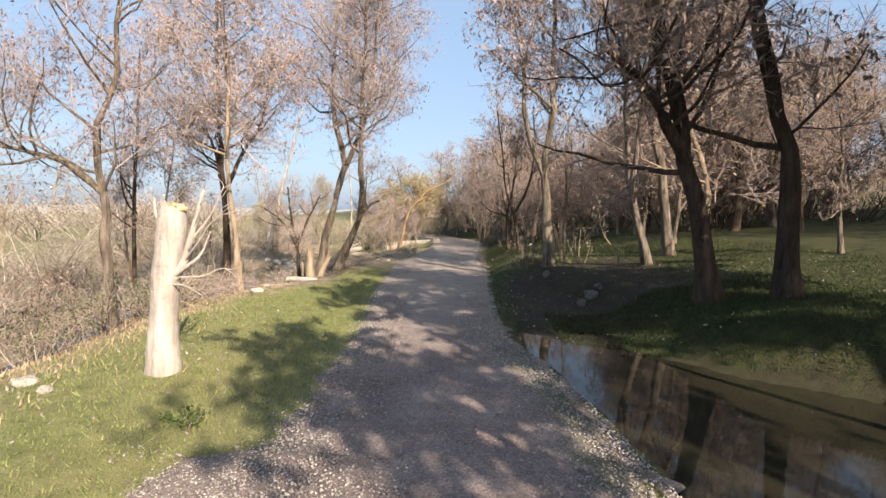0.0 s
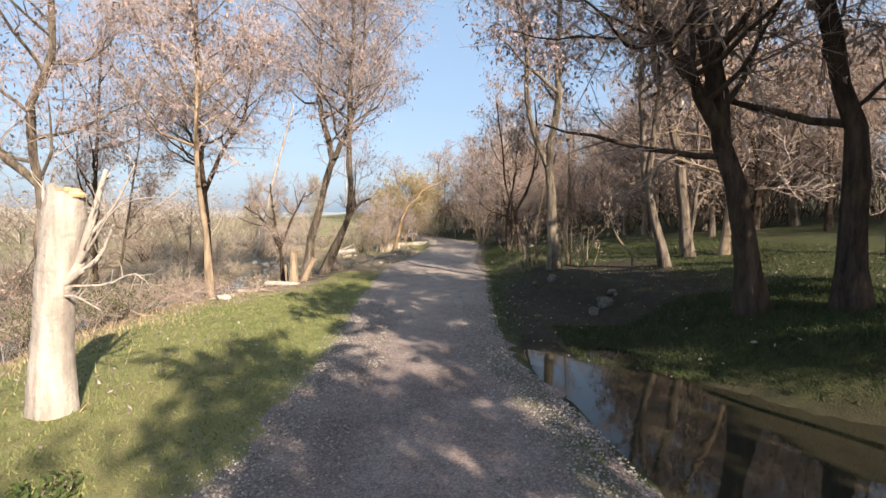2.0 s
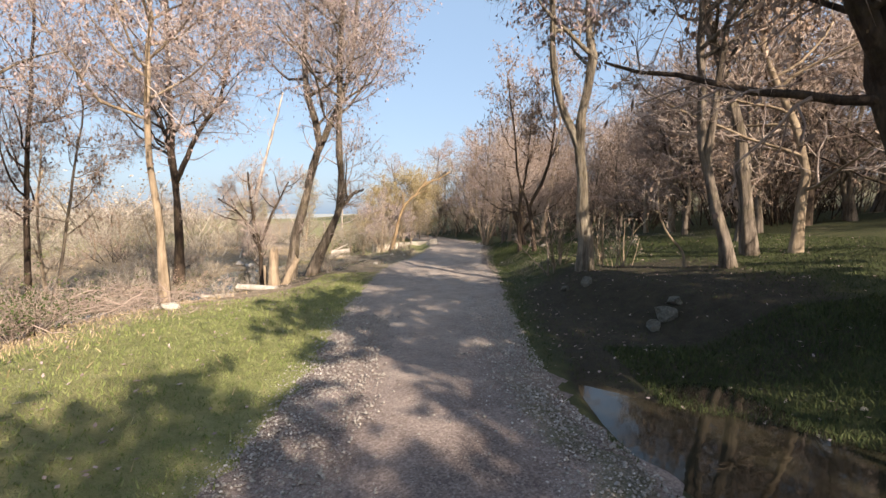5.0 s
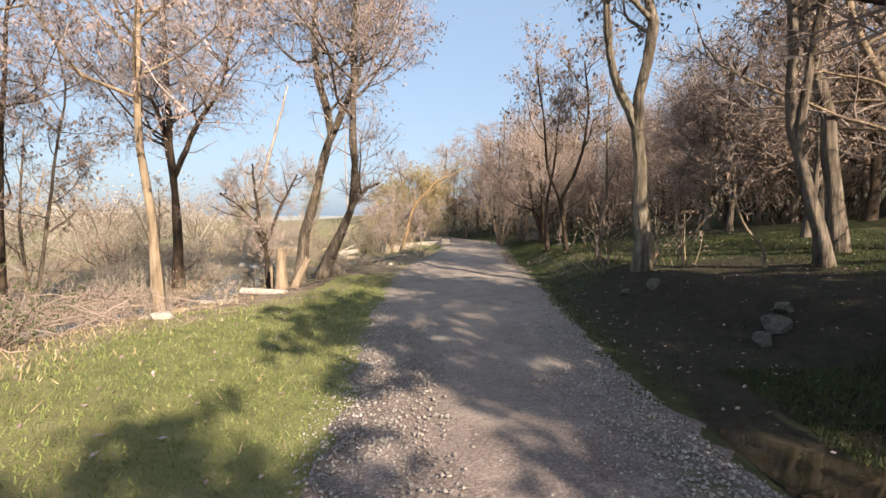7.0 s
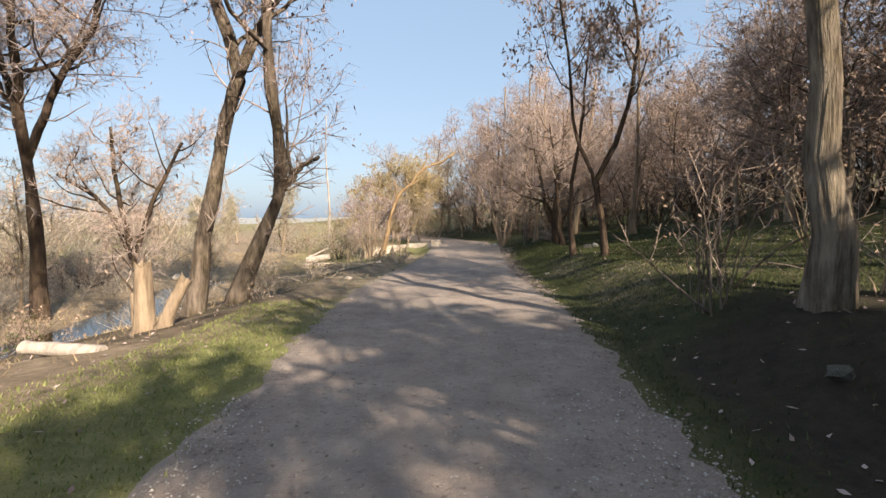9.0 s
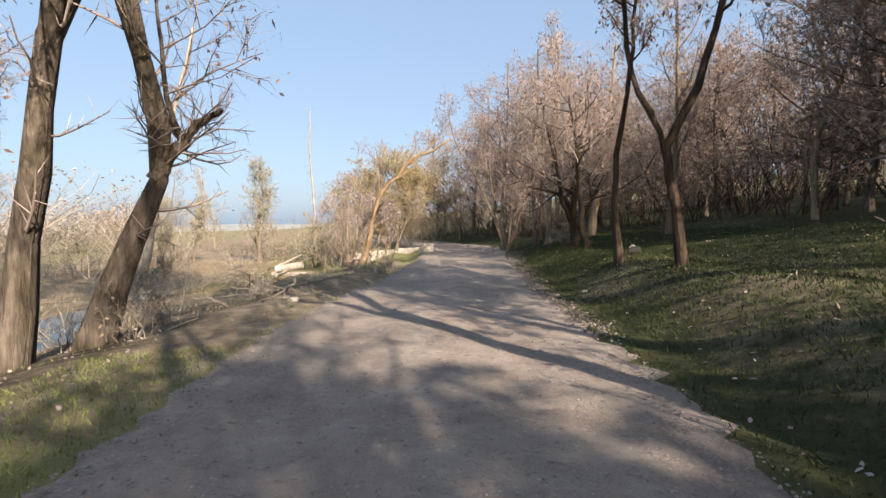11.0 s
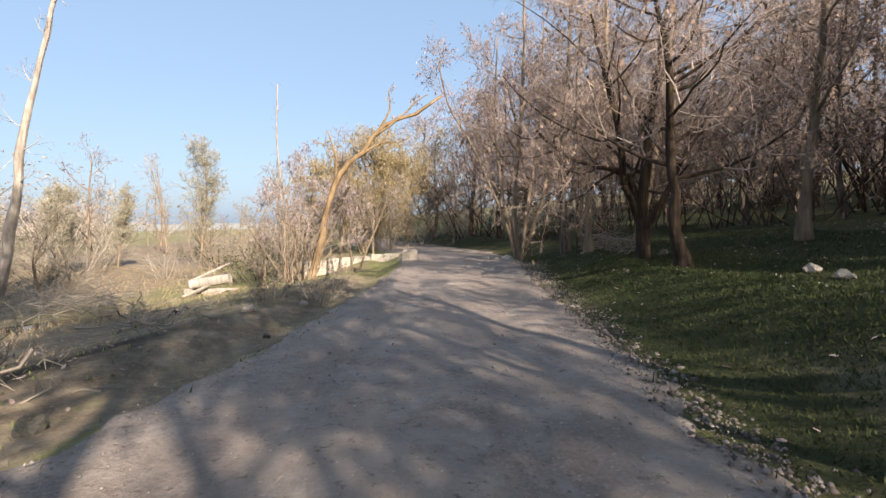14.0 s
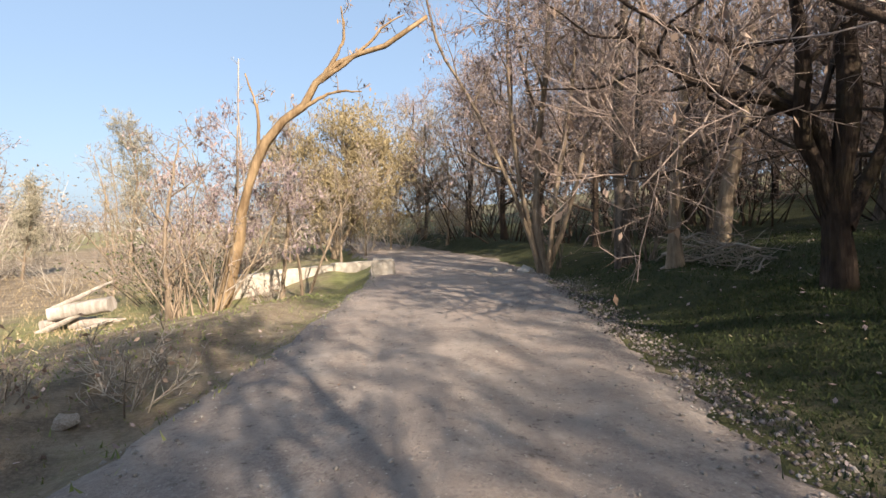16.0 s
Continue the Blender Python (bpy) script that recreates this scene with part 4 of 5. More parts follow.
def make_brush(name, at, label, parts, stem, twig, leaf=None, group=""):
    root = tagged(new(name), label, "shrub", group)
    root.location = at
    main, fine, dry = parts
    tagged(part("stalk_tuft", main.mesh("stalk_tuft", stem), root), kind="stuff")
    tagged(part("twig_tuft", fine.mesh("twig_tuft", twig), root), kind="stuff")
    if dry:
        tagged(part("leaf_tuft", dry.mesh("leaf_tuft", leaf, False), root), kind="stuff")
    return root


BRUSH = []
for j in range(6):
    tan = j % 3 != 2
    BRUSH.append(make_brush("dry_shrub", ground_at(-7.6 - 1.3 * j, 12.3 + 3.2 * j), "leafless tan shrub in the dry scrub" if tan else "dark bare bramble shrub with a few leaves",
                 brush_parts(300 + j, 15, 1.05 + 0.2 * (j % 4), 2.6, 5, 0.85, 0 if tan else 420, 0.035), M_TWIG_TAN if tan else M_BARK_DARK, M_TWIG_TAN if tan else M_TWIG, M_LEAF_GREEN if j == 2 else M_LEAF, "scrub by the stream"))
rng = np.random.default_rng(8)
spots = []
while len(spots) < 88:
    y = 5 + 55 * rng.random()
    edge = float(edge_x(y, 1)) - (4.6 if y < 17 else 4.0 if y < 30 else 3.4)
    x = edge - 16 * rng.random() ** 1.5
    stream = -9.6 + 0.75 * math.cos((y - 9) * 0.483)
    if abs(x - stream) > 1.1 and not (y < 9 and x > -9.8) and not (y > 25 and y < 37 and x > -9 and rng.random() < 0.85):
        spots.append((x, y))
for n, (x, y) in enumerate(spots):
    s = 0.6 + 0.7 * rng.random()
    copy_thing(BRUSH[n % len(BRUSH)], Matrix.LocRotScale(Vector(ground_at(x, y)), Euler((0, 0, rng.random() * 6.28)), Vector((s, s, s))))

rng = np.random.default_rng(18)
for n in range(30):
    x, y = -13 - 20 * rng.random(), 9 + 42 * rng.random()
    s = 1.2 + 0.9 * rng.random()
    copy_thing(BRUSH[(0, 1, 3, 4)[n % 4]], Matrix.LocRotScale(Vector(ground_at(x, y)), Euler((0, 0, rng.random() * 6.28)), Vector((s, s, s * 0.9))))

for n, (x, y, s) in enumerate(((-8.1, 9.5, 0.9), (-9.3, 7.9, 0.8), (-7.3, 10.3, 0.8), (-10.7, 10, 1.2), (-8.7, 12.5, 1.0), (-11.6, 12, 1.3), (-7.0, 9.3, 0.55), (-10.9, 7.8, 1.2), (-12.4, 9.6, 1.3), (-9.2, 13.6, 0.9), (-7.9, 14.2, 0.8), (-11.4, 14.3, 1.2),
                               (-8.4, 12.6, 0.95), (-7.6, 12.3, 0.85), (-7.0, 12.1, 0.7), (-9.2, 11.2, 1.0), (-7.5, 17.2, 0.7), (-8.3, 19.6, 0.8), (-7.2, 23.4, 0.8), (-8.0, 25.6, 0.9))):
    copy_thing(BRUSH[2 if 12 <= n < 16 else n % 6], Matrix.LocRotScale(Vector(ground_at(x, y)), Euler((0, 0, n * 2.1)), Vector((s, s, s))))

# taller thin trees of the flood plain and far scrub
SAPLINGS = []
for j, (sx, sy) in enumerate(((-13.0, 47.5), (-17.3, 45.0), (-21.0, 58.0), (-26.0, 66.0))):
    rng2 = np.random.default_rng(400 + j)
    h = 4.2 + 1.2 * j
    line = [(0, 0, 0), (0.2 * rng2.normal(), 0.2 * rng2.normal(), h * 0.4), (0.5 * rng2.normal(), 0.4 * rng2.normal(), h)]
    SAPLINGS.append(make_tree("scrub_tree", ground_at(sx, sy), "thin pale scrub tree on the flood plain", tree_parts(410 + j, line, 0.07, limbs=11, f0=0.1, reach=1.8, fine_k=2, subs=(4, 3), twigs=3, leaves=400,
                              leaf_size=0.04, up=0.35, spread=0.7, min_r=0.006), M_BARK_PALE, M_TWIG_TAN, M_LEAF_RUST if j % 2 else M_TWIG_YELLOW, "thin trees of the flood plain"))
rng = np.random.default_rng(9)
places = [(-6.0, 36.5), (-4.4, 33.6), (-5.2, 37.6), (-3.3, 41.6), (-3.9, 42.4), (-2.7, 43.0), (-7.5, 40), (-6.6, 42), (-8.6, 38.6), (-5.6, 44), (-11.9, 23.7), (-12.5, 19), (-14, 27), (-2.2, 47), (-7.5, 48), (0.2, 47.5), (-9, 52), (-2.5, 55)]
while len(places) < 46:
    x, y = -13 - 30 * rng.random(), 26 + 60 * rng.random()
    if x < -0.2 * y - 5:
        places.append((x, y))
for n, (x, y) in enumerate(places):
    s = (0.5 + 0.35 * rng.random()) * (0.85 if n < 11 else 1)
    copy_thing(SAPLINGS[n % 4], Matrix.LocRotScale(Vector(ground_at(x, y)), Euler((0, 0, rng.random() * 6.28)), Vector((s, s, s * 0.85))))

# fuzzy far hedges that close the plain
HEDGE = [make_brush("far_hedge", ground_at(-30 - 9 * j, 66 + 7 * j), "hazy leafless tan hedge across the plain", brush_parts(360 + j, 12, 4.2 + j, 4.5, 4, 0.5, 330, 0.1, 0.035), M_TWIG_TAN, M_TWIG_TAN, (M_TWIG_TAN, M_TWIG_GREY, M_TWIG_TAN)[j], "hedges across the plain") for j in range(3)]
rng = np.random.default_rng(29)
for n in range(64):
    y = 46 + 74 * rng.random()
    x = -0.36 * y - 6 - (0.72 * y) * rng.random()
    s = 0.75 + 0.5 * rng.random()
    copy_thing(HEDGE[n % 3], Matrix.LocRotScale(Vector(ground_at(x, y)), Euler((0, 0, rng.random() * 6.28)), Vector((s * 1.5, s * 1.5, s))))

# hedges farther out
rng = np.random.default_rng(19)
for n in range(24):
    y = 110 + 130 * rng.random()
    x = -0.28 * y - 8 - (0.75 * y) * rng.random()
    s = 1.6 + 1.8 * rng.random()
    copy_thing(BRUSH[(0, 1, 3, 4)[n % 4]] if n % 3 else SAPLINGS[n % 4], Matrix.LocRotScale(Vector(ground_at(x, y)), Euler((0, 0, rng.random() * 6.28)), Vector((s * 1.6, s * 1.6, s * (1 if n % 3 else 0.55)))))

hero("elder_tree", (-4.75, 36.3), [(0, 0, 0), (0.1, 0, 1.2), (0.3, 0, 2.4), (0.5, 0, 4.0)], 0.06, "small scrub tree hung with mauve seed clusters", stems=[[(0, 0, 0.1), (-0.5, 0, 1.4), (-0.8, 0.2, 3.2)], [(0, 0, 0.1), (0.7, 0, 1.3), (1.5, 0.1, 3.0)]],
     bark=M_BARK_PALE, twig=M_TWIG_GREY, leaf=M_LEAF_PURPLE, seed=36, limbs=7, f0=0.3, reach=1.2, leaves=2200, leaf_size=0.045)
hero("dead_tree", (-13.2, 35.6), [(-0.4, 0, 0), (0.2, 0, 2.2), (0.75, 0, 4.6), (1.5, 0, 7.2), (2.4, 0, 10.4)], 0.2, "tall pale barkless dead tree leaning on the flood plain", bark=M_STUMP, twig=M_TWIG_TAN, seed=37,
     limbs=9, f0=0.3, reach=1.1, subs=(3, 2), twigs=2, leaves=0, top=0.3, depth=0.05, flare=1.2)
hero("dead_tree", (-11.5, 55.2), [(0, 0, 0), (0.1, 0, 4), (-0.1, 0, 8), (0.1, 0, 11.5)], 0.13, "slim pale dead tree far behind the willows", bark=M_STUMP, twig=M_TWIG_TAN, seed=38,
     limbs=9, f0=0.3, reach=1.0, subs=(3, 2), twigs=2, leaves=0, top=0.3, depth=0.05, flare=1.2)
for n, (x, y, h, w) in enumerate(((-12.3, 45.7, 5.9, 1.25), (-16.1, 45.2, 3.4, 0.95), (-16.6, 42.0, 3.3, 1.1))):
    hero("poplar_tree", (x, y), [(-0.2, 0, 0), (0.02, 0, 0.35 * h), (0.2, 0, 0.7 * h), (0.22, 0, h)], 0.035 + 0.01 * h, "young poplar with a feathery pale crown on the plain", bark=M_BARK_PALE, twig=M_TWIG_PALE,
         leaf=M_TWIG_PALE, seed=130 + n, limbs=26, f0=0.18, reach=w * 1.15, twigs=9, leaves=1500, leaf_size=0.03, up=0.5, spread=0.72, min_r=0.006, flare=1.2)
hero("scrub_tree", (-3.85, 37.3), [(0, 0, 0), (0.1, 0, 0.9), (0.3, 0, 2.4), (0.35, 0, 4.0)], 0.07, "small scrub tree with thin pale stems before the wall", stems=[[(0.5, 0, 0.1), (0.45, 0, 0.9), (0.3, 0, 1.7), (0.1, 0, 3.0)], [(0.6, 0, 0.1), (0.95, 0, 1.0), (1.4, 0, 2.0), (1.9, 0, 3.2)]],
     bark=M_BARK_PALE, twig=M_TWIG_TAN, leaf=M_LEAF_RUST, seed=39, limbs=6, f0=0.45, reach=1.0, leaves=700, leaf_size=0.035, depth=0.05)

# ---- thickets on the wooded slope ----
THICKET = [make_brush("brown_thicket", ground_at(12 + 4 * j, 8 + 7 * j), "dense leafless brown undergrowth on the wooded slope", brush_parts(330 + j, 15, 2.6 + 0.4 * j, 3.2, 5, 0.4, 640, 0.05, 0.016), M_BARK_DARK, M_TWIG, M_LEAF, "undergrowth of the wood") for j in range(3)]
rng = np.random.default_rng(21)
spots = [(4.6, 37.6), (5.4, 39.2), (3.6, 40.6), (4.4, 43), (2.6, 43.6), (1.4, 47), (2.6, 49.5), (0, 54), (-4, 58), (-7, 56), (-9.5, 60), (6.4, 41.5), (7.6, 38.6), (8.6, 33.5), (8.2, 36), (9.4, 29.5), (8.8, 35), (7.2, 40)]
while len(spots) < 94:
    x, y = 9 + 17 * rng.random() ** 1.3, 14 + 46 * rng.random()
    if x > 8.6 + 0.04 * y:
        spots.append((x, y))
for n, (x, y) in enumerate(spots):
    s = (0.9 + 0.8 * rng.random()) * (0.6 if n < 4 else 1)
    copy_thing(THICKET[n % 3], Matrix.LocRotScale(Vector(ground_at(x, y)), Euler((0, 0, rng.random() * 6.28)), Vector((s, s, s))))

SCRUB = make_brush("tan_thicket", ground_at(-5.6, 47.2), "dense tan undergrowth below the willows", brush_parts(345, 24, 2.4, 2.6, 5, 0.4, 500, 0.05, 0.014), M_TWIG_TAN, M_TWIG_TAN, M_TWIG_YELLOW, "undergrowth below the willows")
for n, (x, y) in enumerate(((-3.2, 46.4), (-1.6, 48), (0.6, 50.4), (-2.6, 50), (-0.4, 55), (-6.8, 44.6), (-7.8, 47), (-9.4, 45), (-4.6, 49.6), (1.6, 54))):
    copy_thing(SCRUB, Matrix.LocRotScale(Vector(ground_at(x, y)), Euler((0, 0, n * 1.9)), Vector((1, 1, 0.8 + 0.05 * n))))

# saplings round the furrowed tree and low shrubs at the track
for j, (x, y, h, kind) in enumerate([(2.05, 16.4, 1.5, 0), (2.3, 16.9, 1.9, 0), (3.3, 16.6, 1.5, 1), (3.6, 16.0, 1.1, 1), (3.1, 34.0, 1.2, 0), (2.2, 36.6, 1.5, 0), (-4.25, 33.7, 2.3, 1), (-4.5, 34.0, 2.0, 1), (-3.9, 33.9, 1.8, 1), (-3.3, 29.2, 0.45, 2), (-2.55, 29.6, 0.7, 2),
                                      (-4.6, 25.4, 0.6, 2), (-7.3, 8.6, 0.9, 3), (-6.9, 11.6, 0.8, 3), (-5.2, 23.0, 0.9, 2), (-4.6, 21.2, 0.7, 2), (-3.3, 34.6, 0.5, 2), (-5.4, 15.0, 0.6, 2),
                                      (-2.9, 2.9, 0.16, 3), (-3.0, 5.2, 0.12, 3)]):
    make_brush("sapling_clump" if kind < 2 else "small_shrub", ground_at(x, y), ("clump of thin brown saplings", "clump of pale leafless saplings", "low dry tan shrub", "low green bramble tuft")[kind] + (" beside a big tree" if kind < 2 else " on the verge"),
               brush_parts(500 + j, 9 if kind < 2 else 14, h, 0.9 if kind < 2 else 0.8, 2 if kind < 2 else 5, 0.08 if kind < 2 else 0.6, 260 if kind == 3 else 60, 0.03, 0.014 if kind < 2 else 0.007),
               (M_BARK, M_BARK_PALE, M_TWIG_TAN, M_TWIG)[kind], (M_TWIG, M_TWIG_TAN, M_TWIG_TAN, M_TWIG)[kind], M_LEAF_GREEN if kind == 3 else M_LEAF)


# ---- the pollarded stump ----
def make_stump():
    rng = np.random.default_rng(40)
    root = tagged(new("tree_stump"), "tall pale barkless tree stump sawn off at the top", "stump")
    root.location = ground_at(-3.85, 6.4, 0.04)
    k, sides = 22, 20
    P = spline([(0, 0, 0), (0.02, 0, 0.5), (0.05, 0.03, 1.1), (0.1, 0.08, 1.7), (0.13, 0.12, 2.02)], k)
    t = np.linspace(0, 1, k)
    R = 0.158 * (1 + 0.24 * np.exp(-t * 7)) * (1 - 0.1 * t) * (1 + 0.16 * np.exp(-((t - 0.9) / 0.08) ** 2)) * (1 + 0.05 * np.sin(t * 11))
    s = Soup()
    s.tubes(P[None], R[None], sides)
    v = s.v[0].reshape(k, sides, 3)
    ridge = rng.normal(size=(1, sides, 1)) * 0.07
    v += (v - P[:, None]) * (ridge + rng.normal(size=(k, sides, 1)) * 0.018)
    v[-1, :, 2] += rng.normal(size=sides) * 0.05
    s.v[0] = v.reshape(-1, 3)
    bole = part("trunk", s.mesh("trunk", M_STUMP), root)
    c = Soup()
    ring = v[-1]
    mid = ring.mean(axis=0) + np.array([0, 0, 0.02])
    c.tris(np.stack([np.stack([ring[j], ring[(j + 1) % sides], mid]) for j in range(sides)]))
    part("sawn_top", c.mesh("sawn_top", M_CUT), bole, "rough ochre sawn top", (0, 0, 0.004))
    for dx, dy, size, seed in ((0.02, 0.02, 0.1, 3), (0.09, -0.03, 0.075, 4), (-0.06, 0.03, 0.07, 5)):
        part("broken_knob", rock_mesh("broken_knob", seed, size, M_CUT, 0.75), bole, "splintered ochre heartwood", (0.13 + dx, 0.12 + dy, 2.02))
    for line, r in (([(0.08, 0.02, 1.1), (0.24, 0.02, 1.3), (0.36, 0.05, 1.7), (0.5, 0.1, 2.25)], 0.06), ([(0.14, 0, 1.2), (0.3, -0.05, 1.3), (0.5, -0.05, 1.45), (0.62, 0, 1.75)], 0.034),
                    ([(0.12, 0, 1.1), (0.3, -0.08, 1.12), (0.55, -0.1, 1.0)], 0.016), ([(0.05, 0.1, 1.7), (-0.12, 0.15, 1.95), (-0.16, 0.2, 2.15)], 0.03), ([(0.3, 0, 1.4), (0.5, -0.1, 1.6), (0.8, -0.1, 1.95), (1.0, 0, 2.0)], 0.014),
                    ([(0.36, 0.05, 1.65), (0.55, 0.1, 1.9), (0.7, 0.2, 2.3)], 0.018), ([(0.2, 0, 1.2), (0.45, 0.1, 1.2), (0.75, 0.1, 1.3), (0.9, 0.1, 1.15)], 0.012)):
        s = Soup()
        P = spline(line, 8)
        s.tubes(P[None], (r * np.linspace(1, 0.3, 8))[None], 7, cap=True)
        L2, R2 = sprout(rng, P[None], (r * np.linspace(1, 0.3, 8))[None], 7, 4, 0.3, 0.3, 1, 0.2, 0.6, 0.25)
        s.tubes(L2, np.maximum(R2, 0.0035), 4)
        part("branch", s.mesh("branch", M_STUMP), root, "thin bare side branch")


# ---- stones, logs, walls ----
def rock_mesh(name, seed, size, mat, flat=0.7):
    rng = np.random.default_rng(seed)
    bm = bmesh.new()
    bmesh.ops.create_icosphere(bm, subdivisions=2, radius=1)
    for vtx in bm.verts:
        n = noise.noise(vtx.co * 1.3 + Vector((seed * 3.1, 0, 0))) * 0.5 + noise.noise(vtx.co * 3.0 + Vector((0, seed * 1.7, 0))) * 0.16
        vtx.co = vtx.co * (1 + n)
        vtx.co.z = max(vtx.co.z, -0.5)
    bmesh.ops.scale(bm, vec=(size, size * (0.65 + 0.3 * rng.random()), size * flat), verts=bm.verts)
    return bm_mesh(name, bm, mat)


make_stump()
ROCKS = [rock_mesh("rock", 60 + j, 1.0, M_ROCK if j < 3 else M_BOULDER, 0.5 + 0.1 * j) for j in range(5)]


def rock(x, y, size, kind, label, turn=0.0, group=""):
    ob = tagged(new("rock", ROCKS[kind]), label, "rock", group)
    ob.matrix_world = Matrix.LocRotScale(Vector((x, y, float(height(x, y)) + 0.15 * size)), Euler((0.2 * kind, 0.1, turn)), Vector((size, size, size)))
    return ob


rock(-5.22, 12.75, 0.17, 0, "white flat stone at the edge of the verge", 0.4)
rock(-5.55, 12.9, 0.08, 1, "white flat stone at the edge of the verge", 1.4)
rock(2.94, 12.1, 0.19, 3, "grey rounded boulder on the shaded bank", 0.3)
rock(2.66, 11.95, 0.13, 4, "grey rounded boulder on the shaded bank", 1.3)
rock(3.15, 12.3, 0.13, 3, "grey flat stone on the shaded bank", 2.0)
rock(-5.2, 6.0, 0.15, 0, "pale stone at the foot of the verge", 0.5)
rock(-4.72, 5.7, 0.09, 1, "pale stone at the foot of the verge", 2.0)
rock(1.95, 14.6, 0.1, 3, "grey stone under the furrowed tree", 2.2)
rock(2.3, 14.3, 0.13, 4, "grey stone under the furrowed tree", 0.8)
for j, (dx, dy, s) in enumerate(((0, 0, 0.3), (0.55, 0.2, 0.2), (-0.6, 0.1, 0.24), (0.2, 0.8, 0.2))):
    rock(-11.1 + dx, 30.7 + dy, s, j % 3, "pale boulder among the dry scrub", j * 1.3, "boulders by the stream")
for j, (x, y, s) in enumerate(((1.55, 22.7, 0.07), (3.9, 26.9, 0.12), (3.7, 26.2, 0.1), (2.9, 24.2, 0.14), (2.5, 28.9, 0.05), (1.3, 36.6, 0.16), (1.6, 36.3, 0.2), (1.0, 36.9, 0.12), (1.75, 36.9, 0.13), (-3.0, 24.2, 0.1), (-3.3, 23.5, 0.12), (-3.2, 28.2, 0.1),
                               (-2.7, 29.2, 0.09), (-2.6, 27.2, 0.06), (4.1, 31.2, 0.1), (3.2, 8.75, 0.04), (3.7, 8.4, 0.04))):
    rock(x, y, s, j % 5, "small pale stone on the ground", j * 0.9, "scattered stones")


def slab(name, mat, sx, sy, sz, seed, wear=0.02):
    """A worn block with chipped, rounded edges, standing on z 0."""
    bm = bmesh.new()
    bmesh.ops.create_cube(bm, size=1)
    bmesh.ops.scale(bm, vec=(sx, sy, sz), verts=bm.verts)
    bmesh.ops.bevel(bm, geom=bm.edges[:], offset=min(sx, sy, sz) * 0.1, segments=2, affect="EDGES")
    bmesh.ops.subdivide_edges(bm, edges=[e for e in bm.edges if e.calc_length() > 0.25], cuts=6, use_grid_fill=True)
    for vtx in bm.verts:
        p = vtx.co * 3.5 + Vector((seed, 0, 0))
        vtx.co += Vector((noise.noise(p), noise.noise(p + Vector((9, 0, 0))), noise.noise(p + Vector((0, 9, 0))))) * wear
    bmesh.ops.translate(bm, vec=(0, 0, sz / 2), verts=bm.verts)
    return bm_mesh(name, bm, mat)


def wall_piece(a, b, z0, z1, thick, seed):
    a, b = Vector(a), Vector(b)
    ob = new("wall_panel", slab("wall_panel", M_CONCRETE, (b - a).length, thick, z1 - z0, seed, 0.03))
    ob.matrix_world = Matrix.Translation((*((a + b) / 2), z0)) @ Matrix.Rotation(math.atan2(b.y - a.y, b.x - a.x), 4, "Z")
    return ob


wing = tagged(new("culvert_wall"), "broken pale concrete wing wall beside the track", "wall")
wing.location = (-3.6, 39.6, -0.5)
bpy.context.view_layer.update()
for j, (a, b, z1) in enumerate((((-5.6, 37.9), (-4.55, 38.7), -0.02), ((-4.53, 38.72), (-3.2, 39.75), 0.05), ((-3.18, 39.77), (-1.95, 40.7), 0.1))):
    ob = wall_piece(a, b, -1.0, z1, 0.28, j * 5.0)
    ob.parent = wing
    ob.matrix_parent_inverse = Matrix.Translation((3.6, -39.6, 0.5))
post = tagged(new("concrete_block", slab("concrete_block", M_CONCRETE, 0.5, 0.42, 0.46, 3.0)), "pale square concrete block at the track's edge", "block")
post.location, post.rotation_euler = (-1.42, 36.6, -0.04), (0.02, -0.03, 0.1)


def log_mesh(name, length, r, seed, mat, split=False, taper=0.0):
    rng = np.random.default_rng(seed)
    k, sides = 9, 10
    P = spline([(-length / 2, 0, 0), (0, r * 0.3 * rng.normal(), 0), (length / 2, 0, 0)], k)
    s = Soup()
    s.tubes(P[None], np.full((1, k), r) * (1 + 0.06 * rng.normal(size=k)) * (1 - taper * np.linspace(0, 1, k) ** 1.5), sides)
    v = s.v[0].reshape(k, sides, 3)
    v += (v - P[:, None]) * rng.normal(size=(1, sides, 1)) * 0.12
    v[-1, :, 0] += rng.normal(size=sides) * 0.12 * taper  # torn end
    if split:
        v[..., 2] = np.minimum(v[..., 2], r * 0.15)
    s.v[0] = v.reshape(-1, 3)
    for e in (0, -1):
        ring = v[e]
        mid = ring.mean(axis=0)
        s.tris(np.stack([np.stack([ring[j], ring[(j + 1) % sides], mid]) for j in range(sides)]))
    return s.mesh(name, mat, False)


def lay(name, me, place, turn, tilt, label, category="log", group=""):
    ob = tagged(new(name, me), label, category, group)
    ob.matrix_world = Matrix.Translation(place) @ Matrix.Rotation(turn, 4, "Z") @ Matrix.Rotation(tilt, 4, "Y")
    return ob


